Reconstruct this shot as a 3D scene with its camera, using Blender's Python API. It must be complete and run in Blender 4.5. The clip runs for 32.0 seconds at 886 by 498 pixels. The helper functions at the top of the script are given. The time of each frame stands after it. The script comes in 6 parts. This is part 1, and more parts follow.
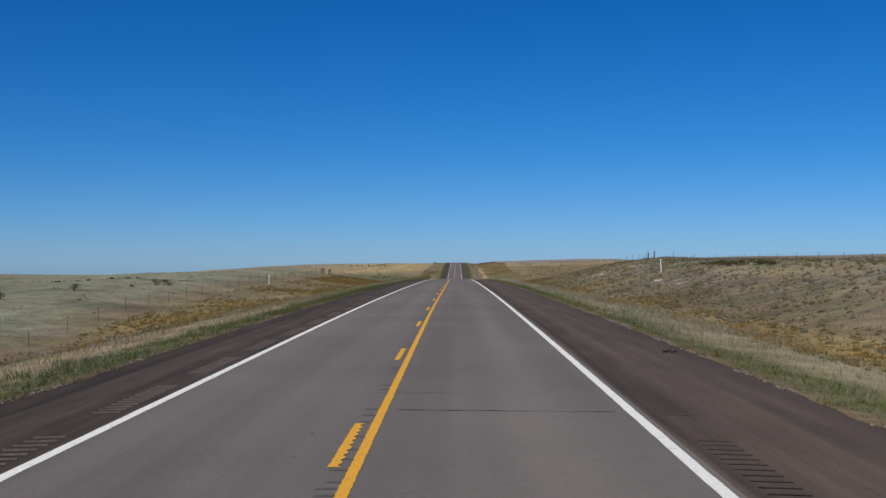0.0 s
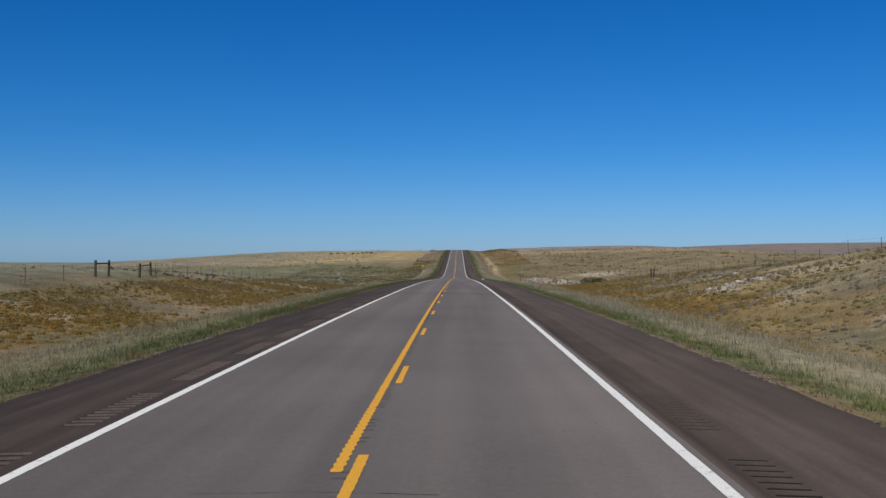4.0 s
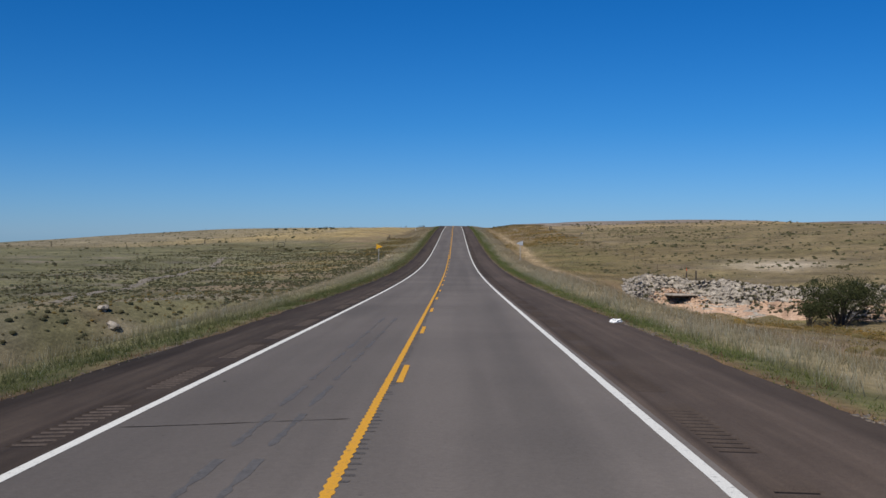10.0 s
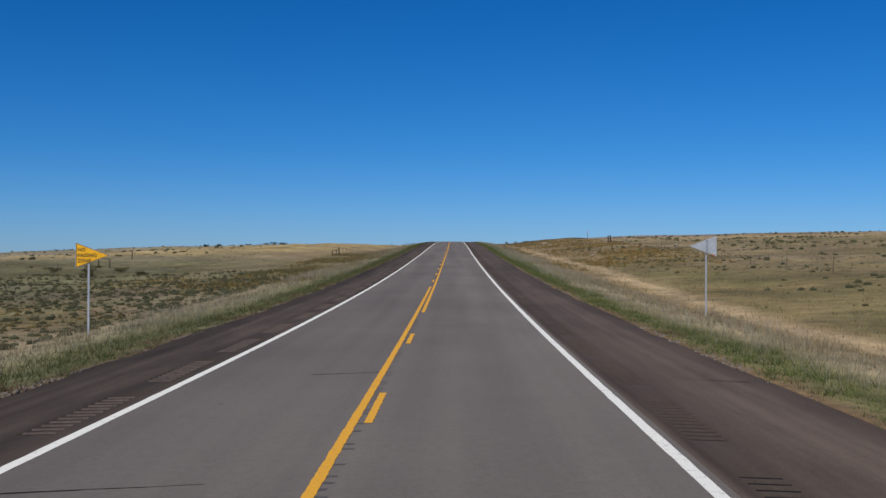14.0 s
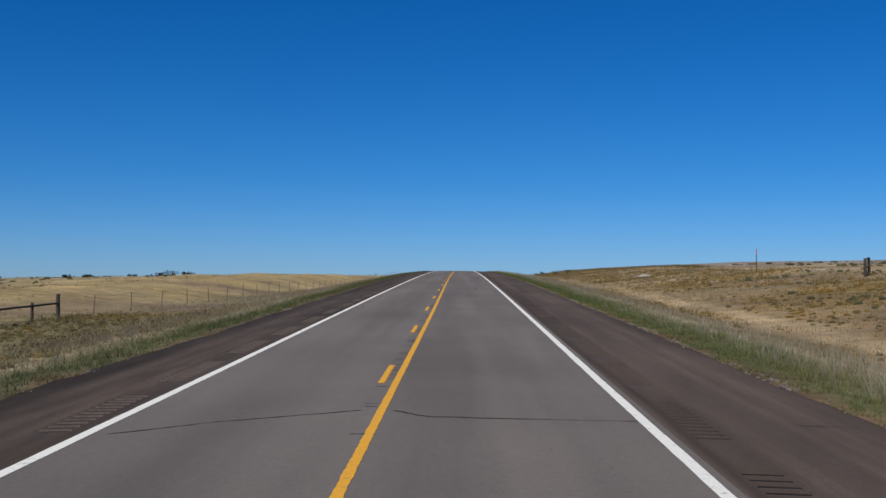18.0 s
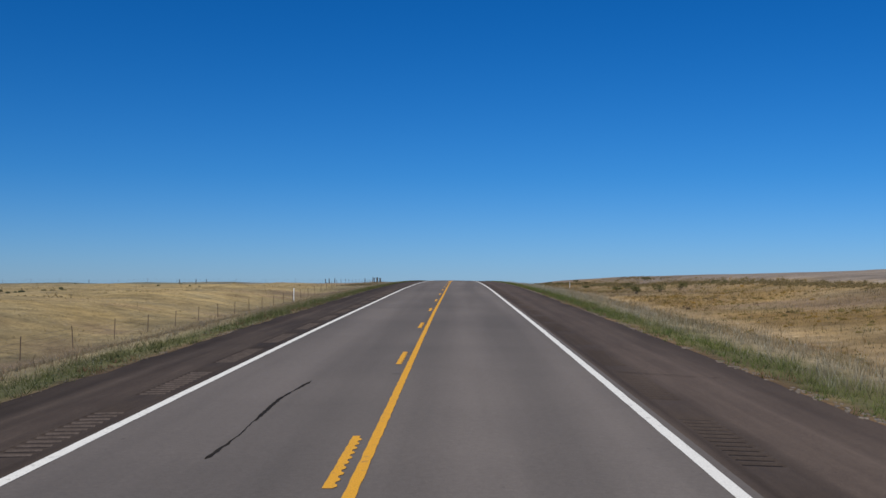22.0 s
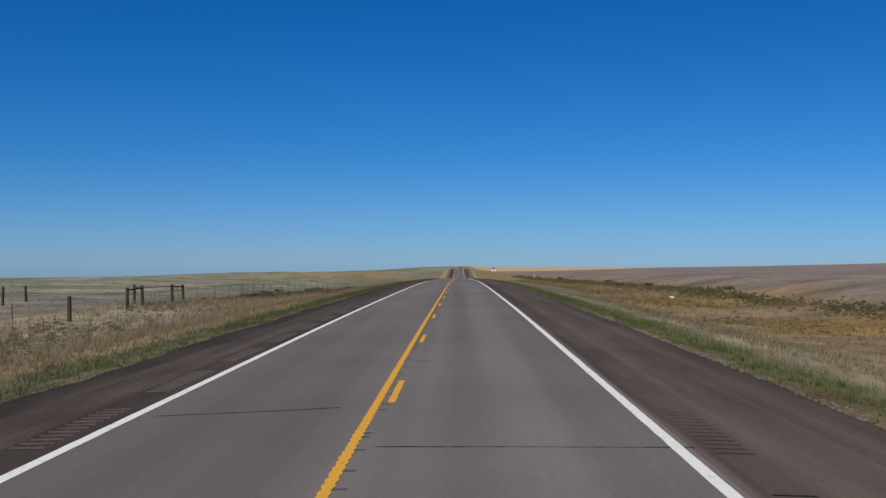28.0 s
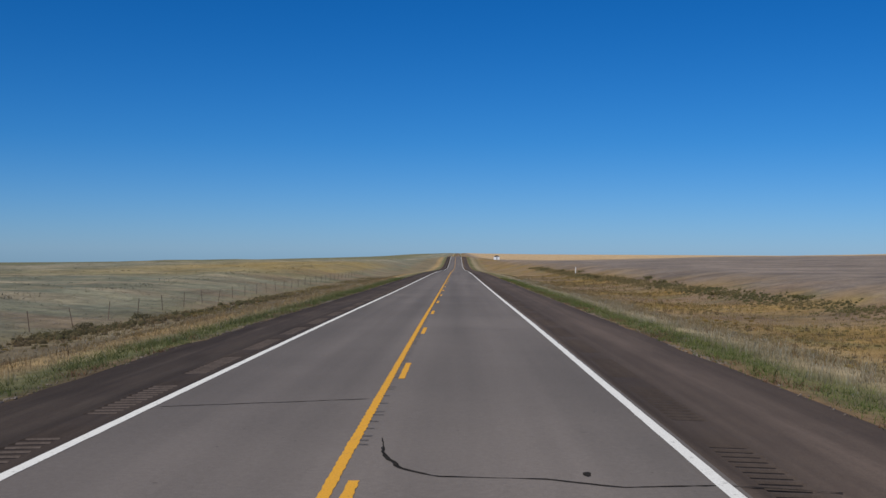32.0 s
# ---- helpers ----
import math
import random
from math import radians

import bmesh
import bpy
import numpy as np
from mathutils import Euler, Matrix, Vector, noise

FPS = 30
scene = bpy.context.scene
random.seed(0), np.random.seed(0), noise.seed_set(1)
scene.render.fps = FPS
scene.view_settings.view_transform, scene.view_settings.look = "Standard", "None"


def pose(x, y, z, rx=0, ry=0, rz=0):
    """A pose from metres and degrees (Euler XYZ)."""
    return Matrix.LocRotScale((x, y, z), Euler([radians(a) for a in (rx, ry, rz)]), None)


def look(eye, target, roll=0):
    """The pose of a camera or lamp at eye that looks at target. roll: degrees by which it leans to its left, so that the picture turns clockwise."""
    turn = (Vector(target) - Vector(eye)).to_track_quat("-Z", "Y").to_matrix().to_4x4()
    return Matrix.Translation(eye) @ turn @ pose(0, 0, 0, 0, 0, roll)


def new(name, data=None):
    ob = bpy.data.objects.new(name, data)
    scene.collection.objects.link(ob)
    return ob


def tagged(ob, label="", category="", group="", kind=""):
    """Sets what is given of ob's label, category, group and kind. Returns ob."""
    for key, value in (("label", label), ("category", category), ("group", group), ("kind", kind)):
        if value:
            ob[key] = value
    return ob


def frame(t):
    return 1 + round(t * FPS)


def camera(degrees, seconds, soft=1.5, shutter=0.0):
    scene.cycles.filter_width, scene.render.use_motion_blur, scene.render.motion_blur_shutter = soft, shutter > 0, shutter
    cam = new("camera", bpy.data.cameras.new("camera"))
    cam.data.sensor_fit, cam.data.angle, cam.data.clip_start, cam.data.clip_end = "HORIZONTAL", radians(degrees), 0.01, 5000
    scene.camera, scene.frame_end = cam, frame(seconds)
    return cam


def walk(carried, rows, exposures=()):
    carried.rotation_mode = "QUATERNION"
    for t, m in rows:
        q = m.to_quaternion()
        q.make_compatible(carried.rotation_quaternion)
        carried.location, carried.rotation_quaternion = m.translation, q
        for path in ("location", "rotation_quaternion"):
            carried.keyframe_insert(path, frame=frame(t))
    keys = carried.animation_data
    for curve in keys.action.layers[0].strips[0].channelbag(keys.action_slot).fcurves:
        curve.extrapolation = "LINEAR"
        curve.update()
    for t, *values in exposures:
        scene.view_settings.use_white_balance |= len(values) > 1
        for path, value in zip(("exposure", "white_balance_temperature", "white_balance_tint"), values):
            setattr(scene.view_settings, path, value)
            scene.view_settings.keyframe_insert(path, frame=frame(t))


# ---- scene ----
EXPOSURE = 0.12
SUN_STRENGTH, SKY_STRENGTH = 4.2, 0.083
SKY_LOW, SKY_MID, SKY_TOP = (0.40, 0.583, 0.985, 1), (0.11, 0.50, 0.895, 1), (0.02, 0.440, 0.915, 1)

cam = camera(45.18, 32.0, soft=1.5)

# seconds, place in metres, then tilt, lean and heading in degrees
PATH = [
    (0.0, 1.016, -1.850, 2.248, 90.774, 0.053, 0.749),
    (0.5, 1.031, 17.600, 2.320, 90.796, -0.024, 0.829),
    (1.0, 1.051, 36.774, 2.374, 90.632, -0.077, 1.017),
    (1.5, 1.030, 53.737, 2.384, 90.561, -0.100, 0.931),
    (2.0, 1.022, 70.704, 2.358, 90.477, -0.107, 0.804),
    (2.5, 1.009, 87.703, 2.309, 90.390, -0.073, 0.928),
    (3.0, 1.007, 104.741, 2.242, 90.247, -0.021, 0.977),
    (3.5, 0.978, 121.826, 2.160, 90.174, -0.042, 0.816),
    (5.5, 0.907, 190.343, 1.618, 89.872, 0.012, 0.852),
    (6.0, 0.877, 207.520, 1.403, 89.771, -0.058, 0.965),
    (6.5, 0.886, 224.751, 1.162, 89.599, -0.080, 0.916),
    (7.0, 0.888, 242.095, 0.898, 89.540, -0.083, 0.837),
    (7.5, 0.874, 259.636, 0.607, 89.352, -0.147, 0.846),
    (8.0, 0.845, 277.182, 0.277, 89.327, -0.183, 0.807),
    (8.5, 0.849, 294.562, -0.080, 89.254, -0.192, 0.755),
    (9.0, 0.825, 311.842, -0.452, 89.218, -0.161, 0.701),
    (9.5, 0.873, 329.089, -0.834, 89.166, -0.178, 0.698),
    (10.0, 0.907, 346.317, -1.228, 89.154, -0.153, 0.676),
    (10.5, 0.952, 363.541, -1.616, 89.263, -0.106, 0.590),
    (11.0, 1.006, 380.822, -2.002, 89.184, -0.078, 0.550),
    (11.5, 1.047, 398.223, -2.380, 89.292, -0.132, 0.577),
    (12.0, 1.104, 415.712, -2.732, 89.514, -0.211, 0.660),
    (12.5, 1.085, 433.179, -3.038, 89.721, -0.285, 0.721),
    (13.0, 1.123, 450.606, -3.285, 89.891, -0.297, 0.759),
    (13.5, 1.065, 467.899, -3.456, 90.138, -0.318, 0.677),
    (14.0, 1.059, 485.120, -3.516, 90.479, -0.201, 0.622),
    (14.5, 1.000, 502.190, -3.474, 90.849, -0.283, 0.629),
    (16.5, 1.037, 569.453, -2.449, 91.798, -0.271, 0.589),
    (17.0, 1.077, 586.075, -2.054, 91.928, -0.249, 0.757),
    (17.5, 1.052, 602.606, -1.641, 91.925, -0.287, 0.851),
    (18.0, 1.038, 619.084, -1.208, 91.990, -0.314, 0.967),
    (18.5, 1.017, 635.535, -0.754, 92.043, -0.355, 0.831),
    (19.0, 1.000, 652.019, -0.278, 92.043, -0.393, 0.785),
    (19.5, 0.947, 668.605, 0.202, 92.045, -0.459, 0.749),
    (20.0, 0.886, 685.097, 0.673, 92.140, -0.517, 0.891),
    (20.5, 0.863, 701.280, 1.122, 92.192, -0.507, 0.837),
    (21.0, 0.816, 717.302, 1.554, 92.049, -0.470, 0.772),
    (21.5, 0.836, 733.267, 1.968, 91.977, -0.423, 0.781),
    (22.0, 0.842, 749.441, 2.371, 91.842, -0.340, 0.795),
    (22.5, 0.832, 766.146, 2.762, 91.762, -0.372, 0.753),
    (23.0, 0.818, 782.940, 3.114, 91.647, -0.338, 0.706),
    (23.5, 0.870, 799.388, 3.430, 91.600, -0.235, 0.629),
    (24.0, 0.910, 815.656, 3.737, 91.553, -0.050, 0.606),
    (24.5, 0.946, 831.850, 4.028, 91.351, 0.063, 0.621),
    (25.0, 0.975, 848.000, 4.288, 91.251, 0.202, 0.684),
    (25.5, 0.983, 864.124, 4.511, 91.208, 0.118, 0.747),
    (27.5, 0.995, 928.531, 5.036, 90.837, 0.081, 0.802),
    (28.0, 1.005, 944.610, 5.109, 90.764, 0.008, 0.926),
    (28.5, 0.985, 960.662, 5.168, 90.587, -0.116, 0.909),
    (29.0, 0.962, 976.726, 5.205, 90.559, -0.129, 0.764),
    (29.5, 0.959, 992.847, 5.215, 90.443, -0.061, 0.726),
    (30.0, 0.955, 1009.091, 5.201, 90.378, -0.063, 0.747),
    (30.5, 0.952, 1025.538, 5.166, 90.278, -0.152, 0.781),
    (31.0, 0.949, 1042.118, 5.116, 90.191, -0.209, 0.746),
    (31.5, 0.945, 1058.782, 5.046, 90.231, -0.255, 0.778),
    (32.0, 0.938, 1075.488, 4.950, 90.053, -0.320, 0.780),
]
walk(cam, [(r[0], pose(*r[1:])) for r in PATH], exposures=[(0.0, EXPOSURE), (22.0, EXPOSURE), (25.0, EXPOSURE - 0.07), (32.0, EXPOSURE - 0.06)])

# ---- sky and sun ----
SUN_HIGH, SUN_FROM = 47.0, 209.0   # degrees above the horizon, compass bearing it shines from (0 = ahead)
world = bpy.data.worlds.new("world")
scene.world = world
world.use_nodes = True
wn = world.node_tree
sky = wn.nodes.new("ShaderNodeTexSky")
sky.sky_type = "NISHITA"
sky.sun_disc = False
sky.sun_elevation = radians(SUN_HIGH)
sky.sun_rotation = radians(SUN_FROM)
sky.altitude = 1500
sky.air_density, sky.dust_density, sky.ozone_density = 1.0, 0.35, 4.0
deep = wn.nodes.new("ShaderNodeMix")
deep.data_type, deep.blend_type = "RGBA", "MULTIPLY"
deep.inputs["Factor"].default_value = 1.0
where = wn.nodes.new("ShaderNodeTexCoord")
split = wn.nodes.new("ShaderNodeSeparateXYZ")
ramp = wn.nodes.new("ShaderNodeValToRGB")
ramp.color_ramp.interpolation = "B_SPLINE"
ramp.color_ramp.elements[0].position, ramp.color_ramp.elements[0].color = 0.0, SKY_LOW
ramp.color_ramp.elements[1].position, ramp.color_ramp.elements[1].color = 0.27, SKY_TOP
mid = ramp.color_ramp.elements.new(0.10)
mid.color = SKY_MID
wn.links.new(where.outputs["Generated"], split.inputs[0])
wn.links.new(split.outputs["Z"], ramp.inputs["Fac"])
wn.links.new(sky.outputs["Color"], deep.inputs["A"])
wn.links.new(ramp.outputs["Color"], deep.inputs["B"])
wn.links.new(deep.outputs["Result"], wn.nodes["Background"].inputs["Color"])
wn.nodes["Background"].inputs["Strength"].default_value = SKY_STRENGTH

lamp = bpy.data.lights.new("sun", "SUN")
lamp.energy, lamp.angle, lamp.color = SUN_STRENGTH, radians(0.53), (1.0, 0.955, 0.88)
sun = new("sun", lamp)
az, el = radians(SUN_FROM), radians(SUN_HIGH)
sun.matrix_world = look((0, 0, 0), (-math.sin(az) * math.cos(el), -math.cos(az) * math.cos(el), -math.sin(el)))


# ---- shape of the land ----
RISE_AT = np.array(list(range(-60, 1150, 30)) + list(range(1150, 2291, 60)), float)
RISE = [ -0.13, -0.13, -0.00, 0.10, 0.12, 0.05, -0.09, -0.27, -0.52, -0.89, -1.32, -1.84, -2.45, -3.11, -3.79, -4.46, -5.07, -5.53, -5.76, -5.68, -5.30, -4.69, -3.96, -3.17, -2.30, -1.44, -0.63, 0.13, 0.80, 1.37, 1.91, 2.33, 2.61, 2.79, 2.91, 2.96, 2.92, 2.83, 2.66, 2.37, 2.01, 1.89, 1.23, 0.58, -0.21, -1.15, -2.10, -2.88, -3.31, -3.26, -2.74, -1.82, -0.61, 0.05, -0.30, -1.20, -2.60, -4.20, -6.00, -7.80, -9.60 ]
RISE = np.array(RISE)


def glide(knots, values, s):
    """Smooth curve through values at knots."""
    s = np.clip(np.asarray(s, float), knots[0], knots[-1])
    i = np.clip(np.searchsorted(knots, s) - 1, 0, len(knots) - 2)
    m = np.gradient(values, knots)
    h = knots[i + 1] - knots[i]
    u = (s - knots[i]) / h
    return ((2 * u**3 - 3 * u**2 + 1) * values[i] + (u**3 - 2 * u**2 + u) * h * m[i]
            + (-2 * u**3 + 3 * u**2) * values[i + 1] + (u**3 - u**2) * h * m[i + 1])


def road_z(y):
    return glide(RISE_AT, RISE, y)


LEFT_EDGE, RIGHT_EDGE = -6.4, 7.0
LAND_AT = np.array([-60, 60, 140, 230, 300, 380, 450, 520, 600, 700, 860, 1040, 1250, 1550, 2000, 3000.0])
LAND = {}
LAND[-1300] = [ -0.1, 0.0, -0.3, -1.3, -2.5, -4.2, -5.2, -5.2, -3.9, -1.4, 1.5, 2.3, -0.6, -3.3, -16.2, -35.6 ]
LAND[-400] = [ -0.1, -0.3, -0.7, -1.6, -2.6, -3.9, -4.6, -4.9, -6.0, -12.4, -23.6, -13.2, -11.7, -17.0, -20.5, -23.2 ]
LAND[-120] = [ -0.5, -1.0, -1.6, -2.4, -3.2, -4.3, -5.2, -5.8, -5.8, -5.3, -0.6, 1.6, 0.1, -0.3, -5.1, -11.9 ]
LAND[-35] = [ 0.7, 0.8, 0.9, 0.9, -1.8, -5.7, -7.1, -7.5, -5.6, -1.6, 1.0, 2.1, 2.1, 0.1, -3.7, -9.0 ]
LAND[35] = [ 2.2, 2.7, 3.3, 1.9, -2.4, -7.0, -8.4, -6.0, -3.7, -0.2, 3.4, 3.7, 2.1, 0.5, -3.2, -8.6 ]
LAND[120] = [ 0.0, -0.5, -1.1, -1.5, -2.0, -2.4, -2.2, -1.4, 0.5, 2.2, 5.8, 5.7, 3.7, 2.8, -2.2, -10.8 ]
LAND[400] = [ -0.1, -0.2, -0.6, -1.6, -2.6, -3.8, -4.5, -4.6, -4.6, -6.8, -9.9, 2.1, 9.3, 8.3, 3.3, -13.1 ]
LAND[1300] = [ -0.1, 0.0, -0.3, -1.3, -2.5, -4.2, -5.2, -5.2, -3.9, -1.3, 1.7, 2.7, 2.1, -1.6, -2.6, -12.7 ]



def wave(x, y, size, seed):
    """Cheap smooth noise between -1 and 1."""
    r = np.random.RandomState(seed)
    out = 0
    for k in range(5):
        a, p, q = r.rand() * 6.283, r.rand() * 6.283, 0.7 + r.rand() * 1.1
        out = out + np.sin((np.cos(a) * x + np.sin(a) * y) * 6.283 * q / size + p + 1.3 * np.sin((np.sin(a) * x - np.cos(a) * y) * 6.283 * q / size * 0.61 + p * 2))
    return out / 3.2


CREEK_X = np.array([-220, -120, -60, -32, -14, 14, 26, 45, 80, 160, 260.0])
CREEK_Y = np.array([330, 355, 378, 392, 412, 440, 462, 446, 424, 405, 390.0])


def ground_z(x, y):
    x, y = np.broadcast_arrays(np.asarray(x, float), np.asarray(y, float))
    road = road_z(y)
    c = {k: glide(LAND_AT, np.array(v), y) for k, v in LAND.items()}
    xs = np.array([-1300, -400, -120, -35, -14, -9, LEFT_EDGE, RIGHT_EDGE, 9.5, 14.5, 35, 120, 400, 1300.0])
    cols = np.stack([c[-1300], c[-400], c[-120], c[-35], road - 0.95, road - 0.38, road - 0.10,
                     road - 0.10, road - 0.38, road - 0.95, c[35], c[120], c[400], c[1300]])
    i = np.clip(np.searchsorted(xs, x) - 1, 0, len(xs) - 2)
    u = np.clip((x - xs[i]) / (xs[i + 1] - xs[i]), 0, 1)
    u = u * u * (3 - 2 * u) * 0.5 + u * 0.5
    z = np.take_along_axis(cols, i[None], 0)[0] * (1 - u) + np.take_along_axis(cols, i[None] + 1, 0)[0] * u
    far = np.clip((np.abs(x) - 12) / 25, 0, 1)
    calm = 1 - 0.75 * (x > 0) * np.clip((230 - y) / 60, 0, 1) * np.clip((70 - x) / 30, 0, 1) - 0.75 * (x > 0) * np.clip((y - 760) / 60, 0, 1) * np.clip((x - 24) / 8, 0, 1)
    z = z + far * calm * (0.22 * wave(x, y, 17, 3) + 0.35 * np.clip(far * 2 - 1, 0, 1) * wave(x, y, 60, 4))
    z = z - 0.95 * np.exp(-((x - 38.5) / 5) ** 2) * np.clip((y - 5) / 30, 0, 1) * np.clip((170 - y) / 10, 0, 1)
    z = z + 7.0 * np.exp(-((x - 640) / 160) ** 2 - ((y - 1340) / 170) ** 2) + 1.2 * np.exp(-((x - 330) / 70) ** 2 - ((y - 1330) / 120) ** 2)
    # the swell of the plowed field
    z = z + 0.5 * np.exp(-((x - 64) / 14) ** 2 - ((y - 885) / 30) ** 2)
    # a weedy rise before the creek, hollows along the fences
    z = z + 1.8 * np.clip((x - 23) / 11, 0, 1) * np.clip((150 - x) / 60, 0, 1) * np.exp(-((y - 337) / 52) ** 2)
    z = z - 1.5 * np.exp(-((x + 19.5) / 6) ** 2) * np.clip((y - 655) / 115, 0, 1) * np.clip((930 - y) / 60, 0, 1)
    z = z - 0.75 * np.exp(-((x - 22.5) / 6) ** 2) * np.clip((y - 860) / 50, 0, 1) * np.clip((1400 - y) / 100, 0, 1)
    z = z + 0.6 * np.exp(-((x - 13) / 3.5) ** 2) * np.exp(-((y - 460) / 45) ** 2)
    z = z - 0.7 * np.exp(-((x - 27) / 8) ** 2) * np.clip((y - 790) / 40, 0, 1) * np.clip((960 - y) / 60, 0, 1)
    z = z + 0.45 * np.exp(-((y - 1013) / 15) ** 2 - ((x + 20) / 8) ** 2)
    basin = np.clip((130 - np.abs(x)) / 85, 0, 1)
    basin = basin * basin * (3 - 2 * basin) * (x < 0)
    dip = np.interp(y, [-60, 40, 66, 79, 92, 106, 120, 150, 190, 230], [4.2, 3.9, 3.35, 2.4, 1.9, 1.5, 0.9, 0.5, 0.3, 0])
    z = z - dip * basin * np.clip((-x - 12) / 14, 0, 1)
    dip = np.interp(y, [1050, 1110, 1165, 1250, 1400, 1600], [0, 0.9, 1.15, 1.1, 0.7, 0])
    z = z - dip * basin * np.clip((-x - 11) / 9, 0, 1)
    z = z - 1.9 * np.exp(-((y - 368) / 34) ** 2) * np.clip((-x - 10) / 6, 0, 1) * np.clip((80 + x) / 40, 0, 1)
    # far away on that side the land falls off
    z = z - np.interp(-x, [200, 550, 1000, 1530, 2000, 3000], [0, 7.5, 13, 20, 26, 36]) * np.clip((y - 2600) / 2900, 0, 1.2)
    # the dry creek that passes under the road
    cy = np.interp(x, CREEK_X, CREEK_Y)
    d = y - cy
    deep = np.where(d > 0, np.exp(-(np.maximum(d - 13, 0) / 10.0) ** 2), np.exp(-(d / 30.0) ** 2))
    bank = np.clip((d - 19) / 8, 0, 1)
    bank = bank * bank * (3 - 2 * bank)
    floor = np.interp(x, [-220, -60, -28, -14, 14, 30, 80, 260], [-7.5, -10.7, -10.7, -9.3, -9.4, -11.0, -10.6, -8.0]) + 0.15 * wave(x, y, 9, 5)
    w = deep * (1 - bank) * np.clip((np.abs(x) - 13) / 9, 0, 1) * np.clip((230 - np.abs(x)) / 150, 0, 1)
    z = np.where(z > floor, z * (1 - w) + floor * w, z)
    under = (x > LEFT_EDGE + 0.1) & (x < RIGHT_EDGE - 0.1)
    return np.where(under, road - 0.45, z)


def soft(a, lo, hi):
    return np.clip((a - lo) / (hi - lo), 0, 1)


SAGE, OLIVE = (0.190, 0.160, 0.098), (0.138, 0.132, 0.060)
PALE, GOLD = (0.222, 0.232, 0.168), (0.40, 0.30, 0.14)
WEED, STRAW = (0.255, 0.172, 0.060), (0.295, 0.25, 0.155)
GREEN, PLOWED = (0.112, 0.118, 0.054), (0.180, 0.160, 0.150)
FARTAN, ROCK = (0.44, 0.34, 0.21), (0.50, 0.46, 0.40)
RUSTY, LILAC = (0.215, 0.158, 0.110), (0.225, 0.192, 0.155)
SEEDY = (0.30, 0.265, 0.185)


BED_Y, BED_X = [440, 534, 602, 648, 742, 900], [15.6, 15.0, 17.0, 16.2, 15.7, 15.0]


def cover(x, y):
    """What grows where: the colour of the ground's cover."""
    x, y = np.broadcast_arrays(np.asarray(x, float), np.asarray(y, float))
    col = np.empty(x.shape + (3,))
    col[:] = SAGE

    def lay(colour, w):
        w = np.clip(w, 0, 1)[..., None]
        col[:] = col * (1 - w) + np.array(colour) * w

    n1, n2 = wave(x, y, 38, 11), wave(x, y, 13, 12)
    lay(OLIVE, 0.55 * soft(n1 + 0.4 * n2, 0.0, 0.8))
    lay(STRAW, 0.45 * soft(n2 - 0.3 * n1, 0.35, 0.9))
    lay(LILAC, 0.6 * soft(wave(x, y, 21, 18) + 0.5 * n2, 0.2, 0.9) * soft(np.abs(x), 60, 35))
    left, right = x < 0, x > 0
    edge = np.abs(x) + 1.2 * n2
    # pastures and fields
    lay(PALE, left * soft(-x, 27, 31) * soft(y, 300, 240) * (0.8 + 0.2 * n2))
    lay(STRAW, left * soft(-x, 17, 24) * soft(y, 640, 690) * soft(y, 1020, 985) * 0.8)
    lay((0.235, 0.208, 0.155), left * soft(-x, 70, 150) * soft(y, 640, 690) * soft(y, 1020, 985) * 0.75)
    lay(GOLD, left * soft(-x, 17, 24) * soft(-x, 110, 60) * soft(y, 640, 690) * soft(y, 1020, 985) * (0.65 + 0.35 * n2))
    lay(SAGE, left * soft(-x, 40, 90) * soft(n1 + n2, 0.1, 0.8) * soft(y, 640, 700) * soft(y, 1020, 985) * 0.5)
    lay((0.172, 0.182, 0.138), left * soft(-x, 19, 24) * soft(y, 1000, 1015) * (0.85 + 0.2 * n2))
    lay((0.33, 0.285, 0.205), left * soft(-x, 24, 36) * soft(y, 1020, 1050) * soft(wave(x * 0.28, y * 1.5, 34, 15) + 0.45 * wave(x * 0.5, y * 2, 12, 25), 0.15, 0.55) * 0.85)
    lay((0.29, 0.21, 0.075), left * soft(-x, 22, 27) * soft(-x, 95, 60) * soft(y, 1225, 1290) * soft(y, 1560, 1440) * (0.7 + 0.3 * n2))
    lay((0.24, 0.215, 0.19), left * soft(-x, 21, 24) * soft(-x, 80, 45) * soft(y, 985, 1005) * soft(y, 1060, 1020) * 0.75)
    lay(OLIVE, left * soft(-x, 60, 120) * soft(y, 1420, 1500) * 0.7)
    lay(STRAW, left * soft(-x, 200, 420) * soft(y, 420, 520) * soft(y, 640, 600) * 0.4)
    lay((0.33, 0.265, 0.165), right * soft(x, 11, 14) * soft(y, 690, 730) * soft(y, 1000, 940) * (0.65 + 0.3 * n1))
    lay(WEED, right * soft(x, 13, 17) * soft(x, 40, 30) * soft(y, 760, 800) * soft(wave(x, y, 9, 19) + n1, -0.8, 0.8) * 0.6)
    lay(RUSTY, right * soft(x, 13, 17) * soft(y, 880, 920) * soft(wave(x, y, 6, 20) - 0.5 * n1, -0.2, 0.7) * 0.7)
    lay(OLIVE, right * soft(x, 11, 15) * soft(y, 860, 900) * soft(wave(x, y, 14, 21), 0.1, 0.8) * 0.8)
    field = soft(x + 2 * n2 - np.interp(y, [760, 830, 870, 910, 960], [36, 33, 31.5, 28, 25.5]), 0, 3) * soft(y, 750, 790)
    lay(PLOWED, right * field)
    lay((0.215, 0.190, 0.178), right * field * soft(n1 + 0.8 * wave(x, y, 5, 24), 0.0, 0.8) * 0.6)
